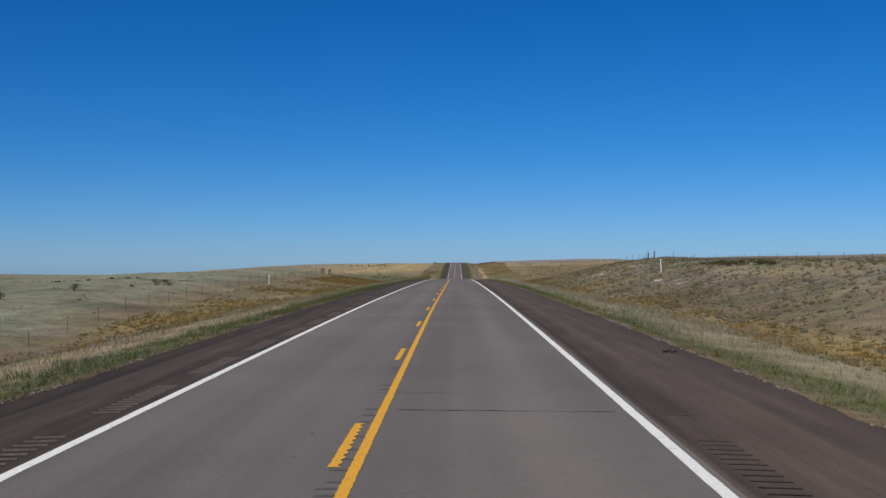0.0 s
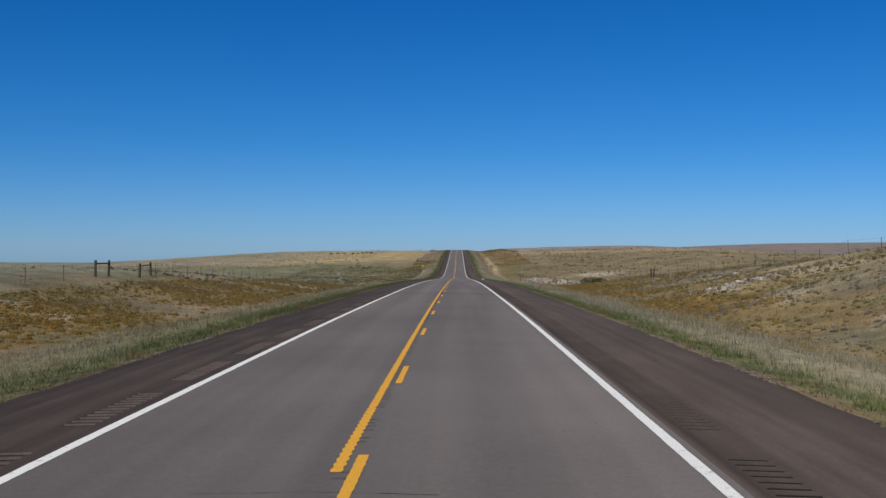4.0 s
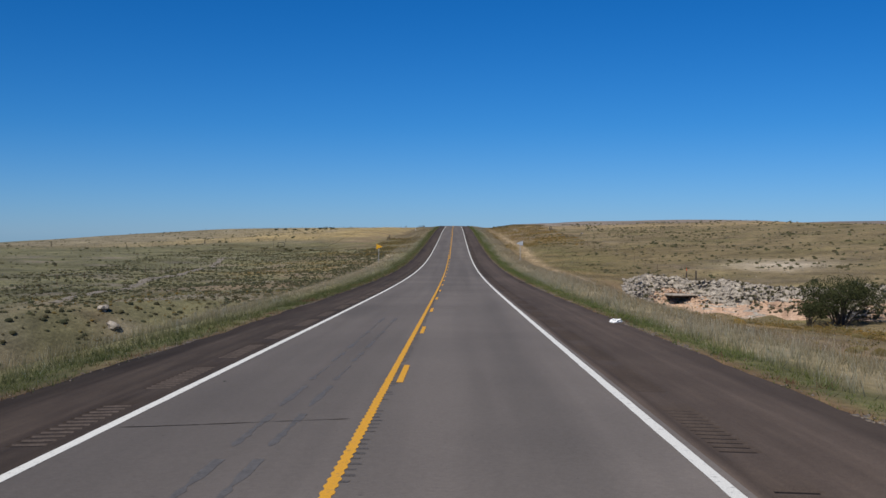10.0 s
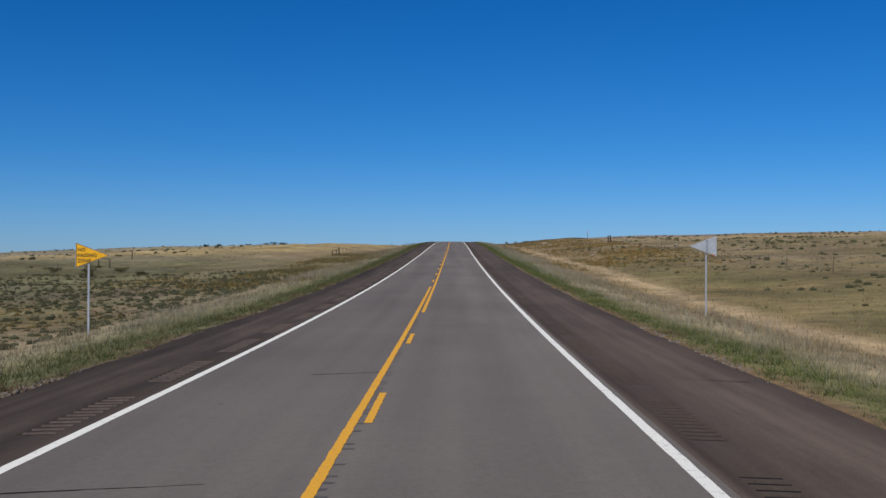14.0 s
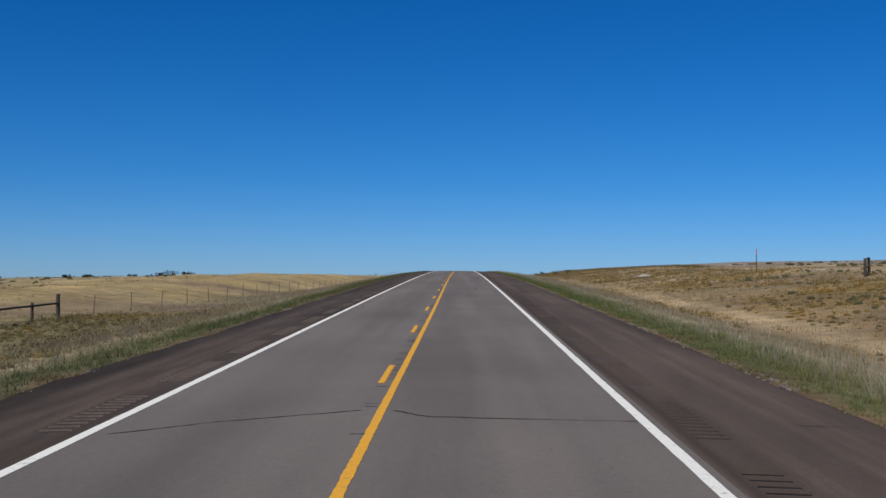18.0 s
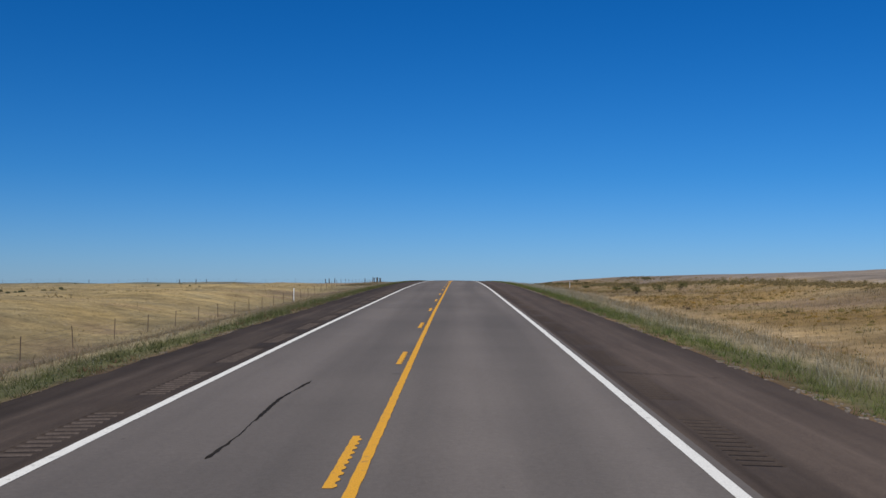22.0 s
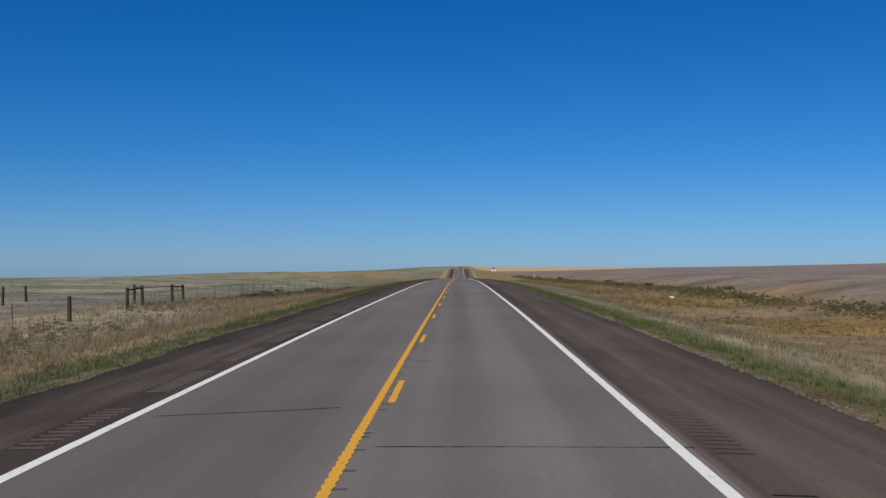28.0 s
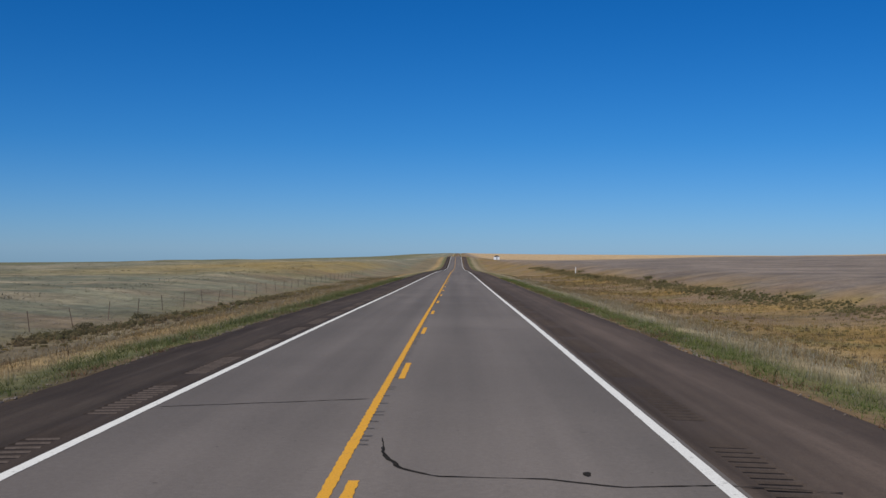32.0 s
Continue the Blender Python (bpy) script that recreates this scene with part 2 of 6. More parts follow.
    lay((0.285, 0.26, 0.235), right * field * soft(y, 960, 880) * (0.4 + 0.2 * n2))
    lay(FARTAN, right * soft(x, 30, 50) * soft(y, 1480, 1560))
    lay(FARTAN, right * soft(x, 420, 520) * soft(y, 1380, 1450) * 0.8)
    lay((0.160, 0.162, 0.104), left * soft(-x, 26, 36) * soft(y, 230, 280) * soft(y, 660, 620) * 0.65)
    lay((0.178, 0.165, 0.094), soft(edge, 9.5, 11) * soft(edge, 27, 24) * soft(y, 340, 300) * np.where(left, 0.85, 0.6))
    lay((0.205, 0.185, 0.160), right * soft(x, 15, 18) * soft(x, 90, 55) * soft(y, 270, 220) * soft(n1 + 0.5 * n2, -0.9, 0.3) * 0.85)
    lay((0.150, 0.148, 0.075), right * soft(x, 14, 17) * soft(x, 90, 55) * soft(y, 270, 220) * soft(wave(x, y, 30, 27) + 0.4 * n2, 0.0, 0.6) * 0.7)
    lay((0.165, 0.160, 0.090), left * soft(-x, 14, 20) * soft(-x, 300, 140) * soft(y, 390, 420) * soft(y, 640, 600) * 0.75)
    lay((0.24, 0.21, 0.175), left * soft(-x, 14, 20) * soft(-x, 120, 80) * soft(y, 400, 430) * soft(y, 600, 560) * soft(wave(x, y, 24, 23) + 0.4 * n2, 0.35, 0.75) * 0.7)
    # yellow and rusty weeds along the fences
    weeds = soft(edge, 12.5, 16) * soft(edge, 36, 26)
    lay(RUSTY, weeds * soft(n2 - n1, 0.0, 0.8) * 0.7)
    lay(WEED, weeds * left * soft(edge, 26, 22) * soft(y, 330, 270) * soft(y, 10, 40) * soft(n1 + 0.5 * n2, -0.8, 0.2) * 0.6)
    lay(WEED, left * soft(-x, 13, 17) * soft(-x, 48, 30) * soft(y, 470, 500) * soft(y, 640, 590) * soft(n1 + 0.5 * n2, -0.2, 0.6) * 0.4)
    lay(WEED, weeds * left * soft(y, 960, 1010) * soft(edge, 20, 17) * (0.4 + 0.3 * n1))
    lay(WEED, right * soft(x, 12.5, 15) * soft(x, 24, 18) * soft(y, 290, 230) * soft(n1 + 0.4 * n2, -0.7, 0.3) * 0.8)
    lay(RUSTY, right * soft(x, 17, 21) * soft(x, 60, 36) * soft(y, 20, 60) * soft(y, 260, 200) * soft(n2 - n1, 0.1, 0.8) * 0.4)
    lay(WEED, right * soft(x, 12, 16) * soft(x, 75, 45) * soft(y, 450, 420) * soft(y, 170, 230) * soft(n1 + 0.3 * n2, -0.35, 0.35) * 0.75)
    lay(WEED, weeds * right * soft(y, 600, 640) * soft(y, 900, 820) * soft(n1 + 0.5 * n2, -0.3, 0.5) * 0.7)
    lay(WEED, weeds * right * soft(y, 920, 960) * soft(n1 + 0.5 * n2, -0.2, 0.6) * 0.6)
    lay((0.15, 0.122, 0.098), right * soft(x, 13, 15) * soft(x, 29, 26) * soft(y, 10, 30) * soft(y, 125, 100) * (0.5 + 0.3 * n2))
    lay(WEED, right * soft(x, 11.5, 13.5) * soft(x, 17, 14.5) * soft(y, 160, 120) * soft(n1 + n2, -0.9, 0.5) * 0.7)
    lay(STRAW, right * np.exp(-((x - 27.2 + 0.03 * (105 - y)) / 0.7) ** 2) * soft(y, 50, 60) * soft(y, 112, 105))
    lay((0.27, 0.20, 0.105), right * soft(x, 12, 14) * soft(x, 32, 22) * soft(y, 450, 490) * soft(y, 700, 640) * soft(n1 + 0.6 * wave(x, y, 7, 22), -0.8, 0.6) * 0.85)
    lay((0.185, 0.158, 0.108), left * soft(-x, 11.5, 13) * soft(-x, 20.5, 18.5) * soft(y, 950, 1000) * 0.75)
    lay((0.42, 0.36, 0.26), left * soft(-x, 10, 12) * soft(-x, 22, 20) * soft(y, 970, 990) * soft(y, 1040, 1020) * (0.75 + 0.2 * n2))
    lay((0.26, 0.17, 0.078), left * np.exp(-((x + 10.6) / 1.5) ** 2) * soft(y, 950, 1000) * 0.8)
    lay((0.165, 0.142, 0.072), left * soft(-x, 9.5, 11) * soft(-x, 24, 19) * soft(y, 560, 590) * soft(y, 690, 665) * (0.8 + 0.2 * n2))
    lay((0.165, 0.138, 0.075), right * soft(x, 18, 21) * soft(x, 70, 40) * soft(y, 505, 530) * soft(y, 605, 575) * (0.7 + 0.3 * n2))
    lay((0.125, 0.108, 0.052), left * soft(-x, 22, 27) * soft(-x, 75, 55) * soft(y, 572, 590) * soft(y, 640, 622) * soft(n2 + 0.6 * n1, -0.5, 0.4) * 0.85)
    lay((0.27, 0.245, 0.20), left * soft(-x, 34, 48) * soft(-x, 160, 90) * soft(y, 690, 730) * soft(y, 900, 840) * soft(n2 + 0.5 * wave(x, y, 6, 26), 0.0, 0.7) * 0.8)
    # pale bands of dry grass in the ditches
    lay(OLIVE, right * soft(x, 14, 17) * soft(x, 34, 24) * soft(y, 470, 500) * soft(y, 650, 610) * (0.6 + 0.3 * n2))
    bed = np.where(right, np.interp(y, BED_Y, BED_X), np.interp(y, [560, 591, 628, 677, 720], [12.6, 13.4, 10.8, 8.6, 8.4]))
    ditch = np.exp(-((np.abs(x) - bed - 0.4 * n2) / np.where(right, 0.95, 1.0)) ** 2)
    lay((0.42, 0.335, 0.225), ditch * soft(y, 400, 440) * np.where(right, soft(y, 930, 850) * (1 - 0.5 * soft(y, 690, 720)), soft(y, 730, 690)) * np.where(right, 1.0, 0.9))
    lay(STRAW, ditch * 0.3)
    # bare white rock and earth
    bare = soft(n2 + 0.55 * n1 + 0.35 * wave(x, y, 4.5, 16), 0.75, 1.0)
    lay(ROCK, bare * right * soft(x, 17, 19) * soft(x, 34, 26) * soft(y, 60, 90) * soft(y, 300, 250) * 0.5)
    lay(ROCK, bare * right * soft(x, 30, 40) * soft(x, 120, 60) * soft(y, 190, 240) * soft(y, 360, 320) * 0.5)
    lay(ROCK, bare * left * soft(-x, 15, 19) * soft(-x, 27, 23) * soft(y, 140, 160) * soft(y, 480, 330) * 0.45)
    lay(ROCK, bare * right * soft(x, 20, 26) * soft(x, 70, 45) * soft(y, 690, 720) * soft(y, 880, 800) * 0.5)
    lay(ROCK, np.exp(-((x - 50) / 7) ** 2 - ((y - 509) / 9) ** 2 + 0.3 * n2) * 0.85)
    # dry strip, pale seeding grass, then the green verge beside the shoulder
    out = np.where(left, -x + LEFT_EDGE, x - RIGHT_EDGE)
    lay(STRAW, soft(edge, 12.5, 10.5) * np.where(y < 320, 0.35, 0.55))
    lay(SEEDY, right * np.exp(-((out - 3.8 - 0.6 * n1) / 1.6) ** 2) * (0.75 + 0.2 * n2))
    lay((0.34, 0.265, 0.17), left * np.exp(-((out - 3.2 - 0.5 * n1) / 1.2) ** 2) * soft(y, 130, 60) * 0.8)
    lay((0.192, 0.186, 0.096), left * soft(out, 5.5, 3.5) * soft(y, 60, 130) * soft(y, 640, 580) * 0.75)
    lay(SEEDY, left * np.exp(-((out - 4.6 - 0.6 * n1) / 1.2) ** 2) * soft(y, 380, 420) * soft(y, 660, 600) * 0.5)
    lay((0.265, 0.225, 0.140), left * soft(out, 2.0, 3.0) * soft(out, 10, 7.5) * soft(y, 650, 690) * soft(y, 960, 920) * (0.75 + 0.2 * n2))
    lay((0.32, 0.225, 0.110), left * soft(out, 2.0, 3.0) * soft(out, 6, 4.5) * soft(y, 930, 980) * (0.75 + 0.2 * n2))
    gw = soft(out + 0.55 * n2 + 0.35 * n1 - np.where(right, np.interp(y, [250, 480], [-0.5, 0.5]), 0) - 0.5 * soft(y, 570, 610) * soft(y, 760, 720), 2.7, 1.5)
    lay(GREEN, gw * (0.92 + 0.08 * n1))
    lay((0.19, 0.12, 0.082), soft(out + 0.35 * n2, 0.55, 0.15) * 0.7)
    return np.clip(col * np.where(right[..., None], np.array((0.735, 0.735, 0.69)) + soft(y, 260, 420)[..., None] * np.array((0.05, 0.0, -0.01)), np.array((0.80, 0.79, 0.765))), 0.01, 0.8)


# ---- materials ----
def material(name, rough=0.9, metal=0.0, spec=0.3):
    m = bpy.data.materials.new(name)
    m.use_nodes = True
    b = m.node_tree.nodes["Principled BSDF"]
    b.inputs["Roughness"].default_value = rough
    b.inputs["Metallic"].default_value = metal
    b.inputs["Specular IOR Level"].default_value = spec
    return m, m.node_tree, b


def noise_node(nt, scale, detail=4.0, rough=0.55, stretch=None):
    tex = nt.nodes.new("ShaderNodeTexNoise")
    tex.inputs["Scale"].default_value = scale
    tex.inputs["Detail"].default_value = detail
    tex.inputs["Roughness"].default_value = rough
    geo = nt.nodes.new("ShaderNodeNewGeometry")
    if stretch:
        mp = nt.nodes.new("ShaderNodeMapping")
        mp.inputs["Scale"].default_value = stretch
        nt.links.new(geo.outputs["Position"], mp.inputs["Vector"])
        nt.links.new(mp.outputs["Vector"], tex.inputs["Vector"])
    else:
        nt.links.new(geo.outputs["Position"], tex.inputs["Vector"])
    return tex.outputs["Fac"]


def ramp_node(nt, fac, *stops):
    r = nt.nodes.new("ShaderNodeValToRGB")
    els = r.color_ramp.elements
    while len(els) < len(stops):
        els.new(0.5)
    for e, (p, c) in zip(els, stops):
        e.position, e.color = p, (*c, 1) if len(c) == 3 else c
    nt.links.new(fac, r.inputs["Fac"])
    return r.outputs["Color"]


def blend(nt, a, b, fac, mode="MIX"):
    n = nt.nodes.new("ShaderNodeMix")
    n.data_type, n.blend_type = "RGBA", mode
    for key, v in (("A", a), ("B", b)):
        if isinstance(v, tuple):
            n.inputs[key].default_value = (*v, 1)
        else:
            nt.links.new(v, n.inputs[key])
    if isinstance(fac, float):
        n.inputs["Factor"].default_value = fac
    else:
        nt.links.new(fac, n.inputs["Factor"])
    return n.outputs["Result"]


def relief(nt, bsdf, fac, strength=0.4, distance=0.01):
    bump = nt.nodes.new("ShaderNodeBump")
    bump.inputs["Strength"].default_value = strength
    bump.inputs["Distance"].default_value = distance
    nt.links.new(fac, bump.inputs["Height"])
    nt.links.new(bump.outputs["Normal"], bsdf.inputs["Normal"])


def speckled(name, dark, light, scale, rough=0.85, bump=0.3, dist=0.004, metal=0.0, fine=6.0, stretch=None):
    """A plain surface with blotches and grain."""
    m, nt, b = material(name, rough, metal)
    big = noise_node(nt, scale, 4, stretch=stretch)
    col = ramp_node(nt, big, (0.3, dark), (0.7, light))
    grain = noise_node(nt, scale * fine, 3)
    g = ramp_node(nt, grain, (0.3, (0.72, 0.72, 0.72)), (0.7, (1.2, 1.2, 1.2)))
    nt.links.new(blend(nt, col, g, 1.0, "MULTIPLY"), b.inputs["Base Color"])
    relief(nt, b, grain, bump, dist)
    return m


def asphalt(name, base, tint, streak, worn, spec=0.06, rough=0.95, bands=None):
    """Worn asphalt: stone grain, broad wheel paths, blotches, pits; bands are lengthwise tones at places across the road."""
    m, nt, b = material(name, rough, 0, spec)
    b.inputs["Diffuse Roughness"].default_value = 1.0
    along = noise_node(nt, 1.0, 3, 0.5, stretch=(0.75, 0.007, 1))
    patch = noise_node(nt, 0.11, 4)
    blot = noise_node(nt, 1.0, 4, 0.65, stretch=(1.6, 0.22, 1))
    tracks = noise_node(nt, 1.0, 3, 0.6, stretch=(5.5, 0.02, 1))
    grain = noise_node(nt, 85, 2)
    stones = noise_node(nt, 13, 4, 0.75)
    pits = noise_node(nt, 7.5, 2, 0.5)
    c = ramp_node(nt, along, (0.36, base), (0.64, tint))
    c = blend(nt, c, ramp_node(nt, patch, (0.35, (0.90, 0.90, 0.90)), (0.65, (1.08, 1.07, 1.06))), 1.0, "MULTIPLY")
    c = blend(nt, c, ramp_node(nt, blot, (0.34, (0.72, 0.72, 0.73)), (0.62, (1.08, 1.08, 1.07))), worn, "MULTIPLY")
    c = blend(nt, c, ramp_node(nt, tracks, (0.36, (0.88, 0.88, 0.88)), (0.66, (1.12, 1.11, 1.09))), worn, "MULTIPLY")
    c = blend(nt, c, ramp_node(nt, grain, (0.3, (0.62, 0.62, 0.62)), (0.72, (1.35, 1.34, 1.32))), streak, "MULTIPLY")
    c = blend(nt, c, ramp_node(nt, stones, (0.3, (0.90, 0.90, 0.90)), (0.7, (1.10, 1.10, 1.09))), 1.0, "MULTIPLY")
    c = blend(nt, c, ramp_node(nt, pits, (0.21, (0.55, 0.55, 0.56)), (0.26, (1.0, 1.0, 1.0))), 1.0, "MULTIPLY")
    if bands:
        geo = nt.nodes.new("ShaderNodeNewGeometry")
        xyz = nt.nodes.new("ShaderNodeSeparateXYZ")
        nt.links.new(geo.outputs["Position"], xyz.inputs[0])
        wob = nt.nodes.new("ShaderNodeMath")
        wob.operation = "MULTIPLY_ADD"
        nt.links.new(noise_node(nt, 1.0, 3, 0.6, stretch=(0.3, 0.05, 1)), wob.inputs[0])
        wob.inputs[1].default_value = 0.34
        nt.links.new(xyz.outputs["X"], wob.inputs[2])
        span = nt.nodes.new("ShaderNodeMapRange")
        span.inputs["From Min"].default_value, span.inputs["From Max"].default_value = bands[0][0] + 0.17, bands[-1][0] + 0.17
        nt.links.new(wob.outputs[0], span.inputs["Value"])
        lo, hi = bands[0][0], bands[-1][0]
        tone = ramp_node(nt, span.outputs["Result"], *(((x - lo) / (hi - lo), (v, v * 0.985, v * 0.965)) for x, v in bands))
        c = blend(nt, c, tone, 1.0, "MULTIPLY")
    nt.links.new(c, b.inputs["Base Color"])
    relief(nt, b, grain, 0.5, 0.004)
    return m


ASPHALT = asphalt("asphalt", (0.0885, 0.0790, 0.0735), (0.114, 0.1005, 0.0930), 0.35, 0.06)
SHOULDER = asphalt("shoulder_asphalt", (0.055, 0.0435, 0.0375), (0.072, 0.0565, 0.0485), 0.8, 0.55, 0.06, 0.95,
                   ((3.66, 1.15), (3.80, 1.12), (3.92, 0.66), (4.04, 0.86), (4.55, 0.92), (4.74, 1.08), (4.95, 1.0), (5.52, 1.02), (5.66, 1.14), (5.82, 0.94), (6.20, 1.04), (6.45, 0.86), (7.1, 0.72)))
OLD_SHOULDER = asphalt("old_shoulder_asphalt", (0.043, 0.035, 0.030), (0.060, 0.047, 0.040), 0.8, 1.0, 0.06, 0.95,
                       ((-6.5, 0.66), (-5.75, 0.78), (-5.55, 1.08), (-5.3, 0.98), (-4.75, 1.12), (-4.5, 0.95), (-4.02, 0.92), (-3.85, 1.0), (-3.66, 1.2)))
# lips coloured pale as if sunlit; groove floors are tar with shade painted in
LIP = speckled("sunlit_groove_lip", (0.076, 0.060, 0.050), (0.112, 0.089, 0.075), 6)
GROOVE = speckled("groove_tar_and_shade", (0.012, 0.010, 0.009), (0.026, 0.021, 0.019), 6)
TICK = speckled("milled_asphalt", (0.078, 0.071, 0.067), (0.102, 0.092, 0.086), 5)
SEAL = speckled("tar_seal", (0.014, 0.012, 0.010), (0.030, 0.026, 0.022), 9, rough=0.95)
SEAL.node_tree.nodes["Principled BSDF"].inputs["Specular IOR Level"].default_value = 0.04
for matt in (LIP, GROOVE, TICK):
    matt.node_tree.nodes["Principled BSDF"].inputs["Specular IOR Level"].default_value = 0.05
SKID = speckled("rubber_mark", (0.088, 0.082, 0.076), (0.118, 0.109, 0.101), 5)


def road_paint(name, colour, wear):
    m, nt, b = material(name, 0.75, 0, 0.12)
    worn = noise_node(nt, 9, 5, 0.7)
    chips = noise_node(nt, 60, 3)
    mask = ramp_node(nt, worn, (0.30, (wear, wear, wear)), (0.42, (0, 0, 0)))
    c = blend(nt, colour, (0.14, 0.125, 0.115), mask)
    c = blend(nt, c, ramp_node(nt, chips, (0.35, (0.8, 0.8, 0.8)), (0.6, (1.04, 1.04, 1.04))), 1.0, "MULTIPLY")
    nt.links.new(c, b.inputs["Base Color"])
    relief(nt, b, chips, 0.3, 0.003)
    return m


WHITE_PAINT = road_paint("white_road_paint", (0.72, 0.70, 0.63), 0.7)
YELLOW_PAINT = road_paint("yellow_road_paint", (0.66, 0.33, 0.035), 0.55)


def tinted(name, rough, lo, hi, scale, leaf=False):
    """Takes the cover's colour and breaks it up by noise."""
    m, nt, b = material(name, rough, 0, 0.15)
    b.inputs["Diffuse Roughness"].default_value = 1.0
    at = nt.nodes.new("ShaderNodeAttribute")
    at.attribute_name = "tint"
    c = at.outputs["Color"]
    if leaf:
        geo = nt.nodes.new("ShaderNodeNewGeometry")
        rnd = geo.outputs["Random Per Island"]
        c = blend(nt, c, ramp_node(nt, rnd, (0.0, (lo, lo, lo * 0.95)), (1.0, (hi, hi * 0.98, hi * 0.9))), 1.0, "MULTIPLY")
    else:
        for s, k in ((scale, 1.0), (scale * 7, 0.8), (scale * 45, 0.7)):
            n = noise_node(nt, s, 5, 0.65)
            c = blend(nt, c, ramp_node(nt, n, (0.32, (lo, lo, lo)), (0.68, (hi, hi * 0.99, hi * 0.96))), k, "MULTIPLY")
        relief(nt, b, noise_node(nt, 1.6, 6, 0.7), 0.9, 0.25)
    nt.links.new(c, b.inputs["Base Color"])
    if leaf:
        # thin leaves let some of the light through
        thin = nt.nodes.new("ShaderNodeBsdfTranslucent")
        both = nt.nodes.new("ShaderNodeMixShader")
        both.inputs["Fac"].default_value = 0.45
        nt.links.new(c, thin.inputs["Color"])
        nt.links.new(b.outputs["BSDF"], both.inputs[1])
        nt.links.new(thin.outputs["BSDF"], both.inputs[2])
        nt.links.new(both.outputs["Shader"], nt.nodes["Material Output"].inputs["Surface"])
    return m


GROUND = tinted("prairie_ground", 0.95, 0.64, 1.3, 0.09)
BLADE = tinted("grass_blade", 0.75, 0.84, 1.16, 1, True)
TWIG = tinted("shrub_leaf", 0.8, 0.72, 1.28, 1, True)
CREAM = speckled("cream_rock", (0.36, 0.30, 0.225), (0.62, 0.545, 0.43), 1.6, 0.9, 0.8, 0.05, fine=5)
STONE = speckled("pale_rock", (0.165, 0.14, 0.11), (0.47, 0.41, 0.335), 2.2, 0.9, 0.8, 0.05, fine=5)
SILT = speckled("grey_bank_earth", (0.115, 0.103, 0.078), (0.25, 0.225, 0.175), 1.1, 0.95, 0.8, 0.05, fine=5)
PEACH = speckled("peach_earth", (0.34, 0.215, 0.14), (0.52, 0.36, 0.25), 0.7, 0.95, 0.6, 0.05)
WOOD = speckled("weathered_wood", (0.035, 0.028, 0.022), (0.085, 0.068, 0.052), 14, 0.9, 0.6, 0.01, stretch=(1, 1, 0.12))
RUST = speckled("rusty_steel", (0.05, 0.032, 0.024), (0.11, 0.07, 0.05), 20, 0.7)
WIRE = speckled("wire_steel", (0.10, 0.09, 0.08), (0.18, 0.16, 0.14), 20, 0.5, metal=0.5)
GALV = speckled("galvanised_steel", (0.34, 0.35, 0.37), (0.46, 0.47, 0.49), 6, 0.5, metal=0.35)
SIGN_BACK = speckled("bare_aluminium", (0.36, 0.38, 0.40), (0.46, 0.48, 0.50), 5, 0.5, 0.1, metal=0.2)
SIGN_YELLOW = speckled("yellow_sheeting", (0.72, 0.36, 0.01), (0.80, 0.42, 0.015), 4, 0.45, 0.1)
SIGN_GREEN = speckled("green_sheeting", (0.0, 0.16, 0.10), (0.004, 0.21, 0.13), 4, 0.45, 0.1)
BLACK = speckled("black_ink_and_shade", (0.014, 0.013, 0.012), (0.022, 0.02, 0.019), 8, 0.6, 0.1)
WHITE = speckled("white_plastic", (0.66, 0.66, 0.64), (0.78, 0.78, 0.76), 5, 0.55, 0.2)
ORANGE = speckled("orange_plastic", (0.55, 0.07, 0.02), (0.66, 0.10, 0.03), 5, 0.5, 0.2)
BARK = speckled("bark", (0.05, 0.038, 0.028), (0.10, 0.08, 0.06), 9, 0.95, 0.8, 0.01)
CRUMB = speckled("pale_crumbled_edge", (0.10, 0.08, 0.062), (0.21, 0.175, 0.14), 5, 0.95, 0.9, 0.02)
GRAVEL = speckled("edge_gravel", (0.11, 0.088, 0.07), (0.24, 0.20, 0.165), 9, 0.95, 0.9, 0.02)


# ---- mesh helpers ----
def raw(name, verts, faces, mat, tint=None):
    """A mesh object from arrays; faces all have the same number of corners."""
    me = bpy.data.meshes.new(name)
    verts, faces = np.asarray(verts, np.float32), np.asarray(faces, np.int32)
    k = faces.shape[1]
    me.vertices.add(len(verts))
    me.vertices.foreach_set("co", verts.ravel())
    me.loops.add(faces.size)
    me.loops.foreach_set("vertex_index", faces.ravel())
    me.polygons.add(len(faces))
    me.polygons.foreach_set("loop_start", np.arange(0, faces.size, k, dtype=np.int32))
    me.polygons.foreach_set("loop_total", np.full(len(faces), k, np.int32))
    if tint is not None:
        at = me.attributes.new("tint", "FLOAT_COLOR", "POINT")
        at.data.foreach_set("color", np.c_[tint, np.ones(len(tint))].astype(np.float32).ravel())
    me.update(calc_edges=True)
    me.materials.append(mat)
    return new(name, me)


def grid_faces(nu, nv):
    a = (np.arange(nu - 1)[:, None] * nv + np.arange(nv - 1)[None]).ravel()
    return np.c_[a, a + nv, a + nv + 1, a + 1]


def smooth(ob):
    ob.data.polygons.foreach_set("use_smooth", np.ones(len(ob.data.polygons), bool))
    return ob


def part(name, bm, mat, parent, label=""):
    me = bpy.data.meshes.new(name)
    bm.to_mesh(me)
    bm.free()
    me.materials.append(mat)
    ob = new(name, me)
    ob.parent = parent
    return tagged(ob, label)


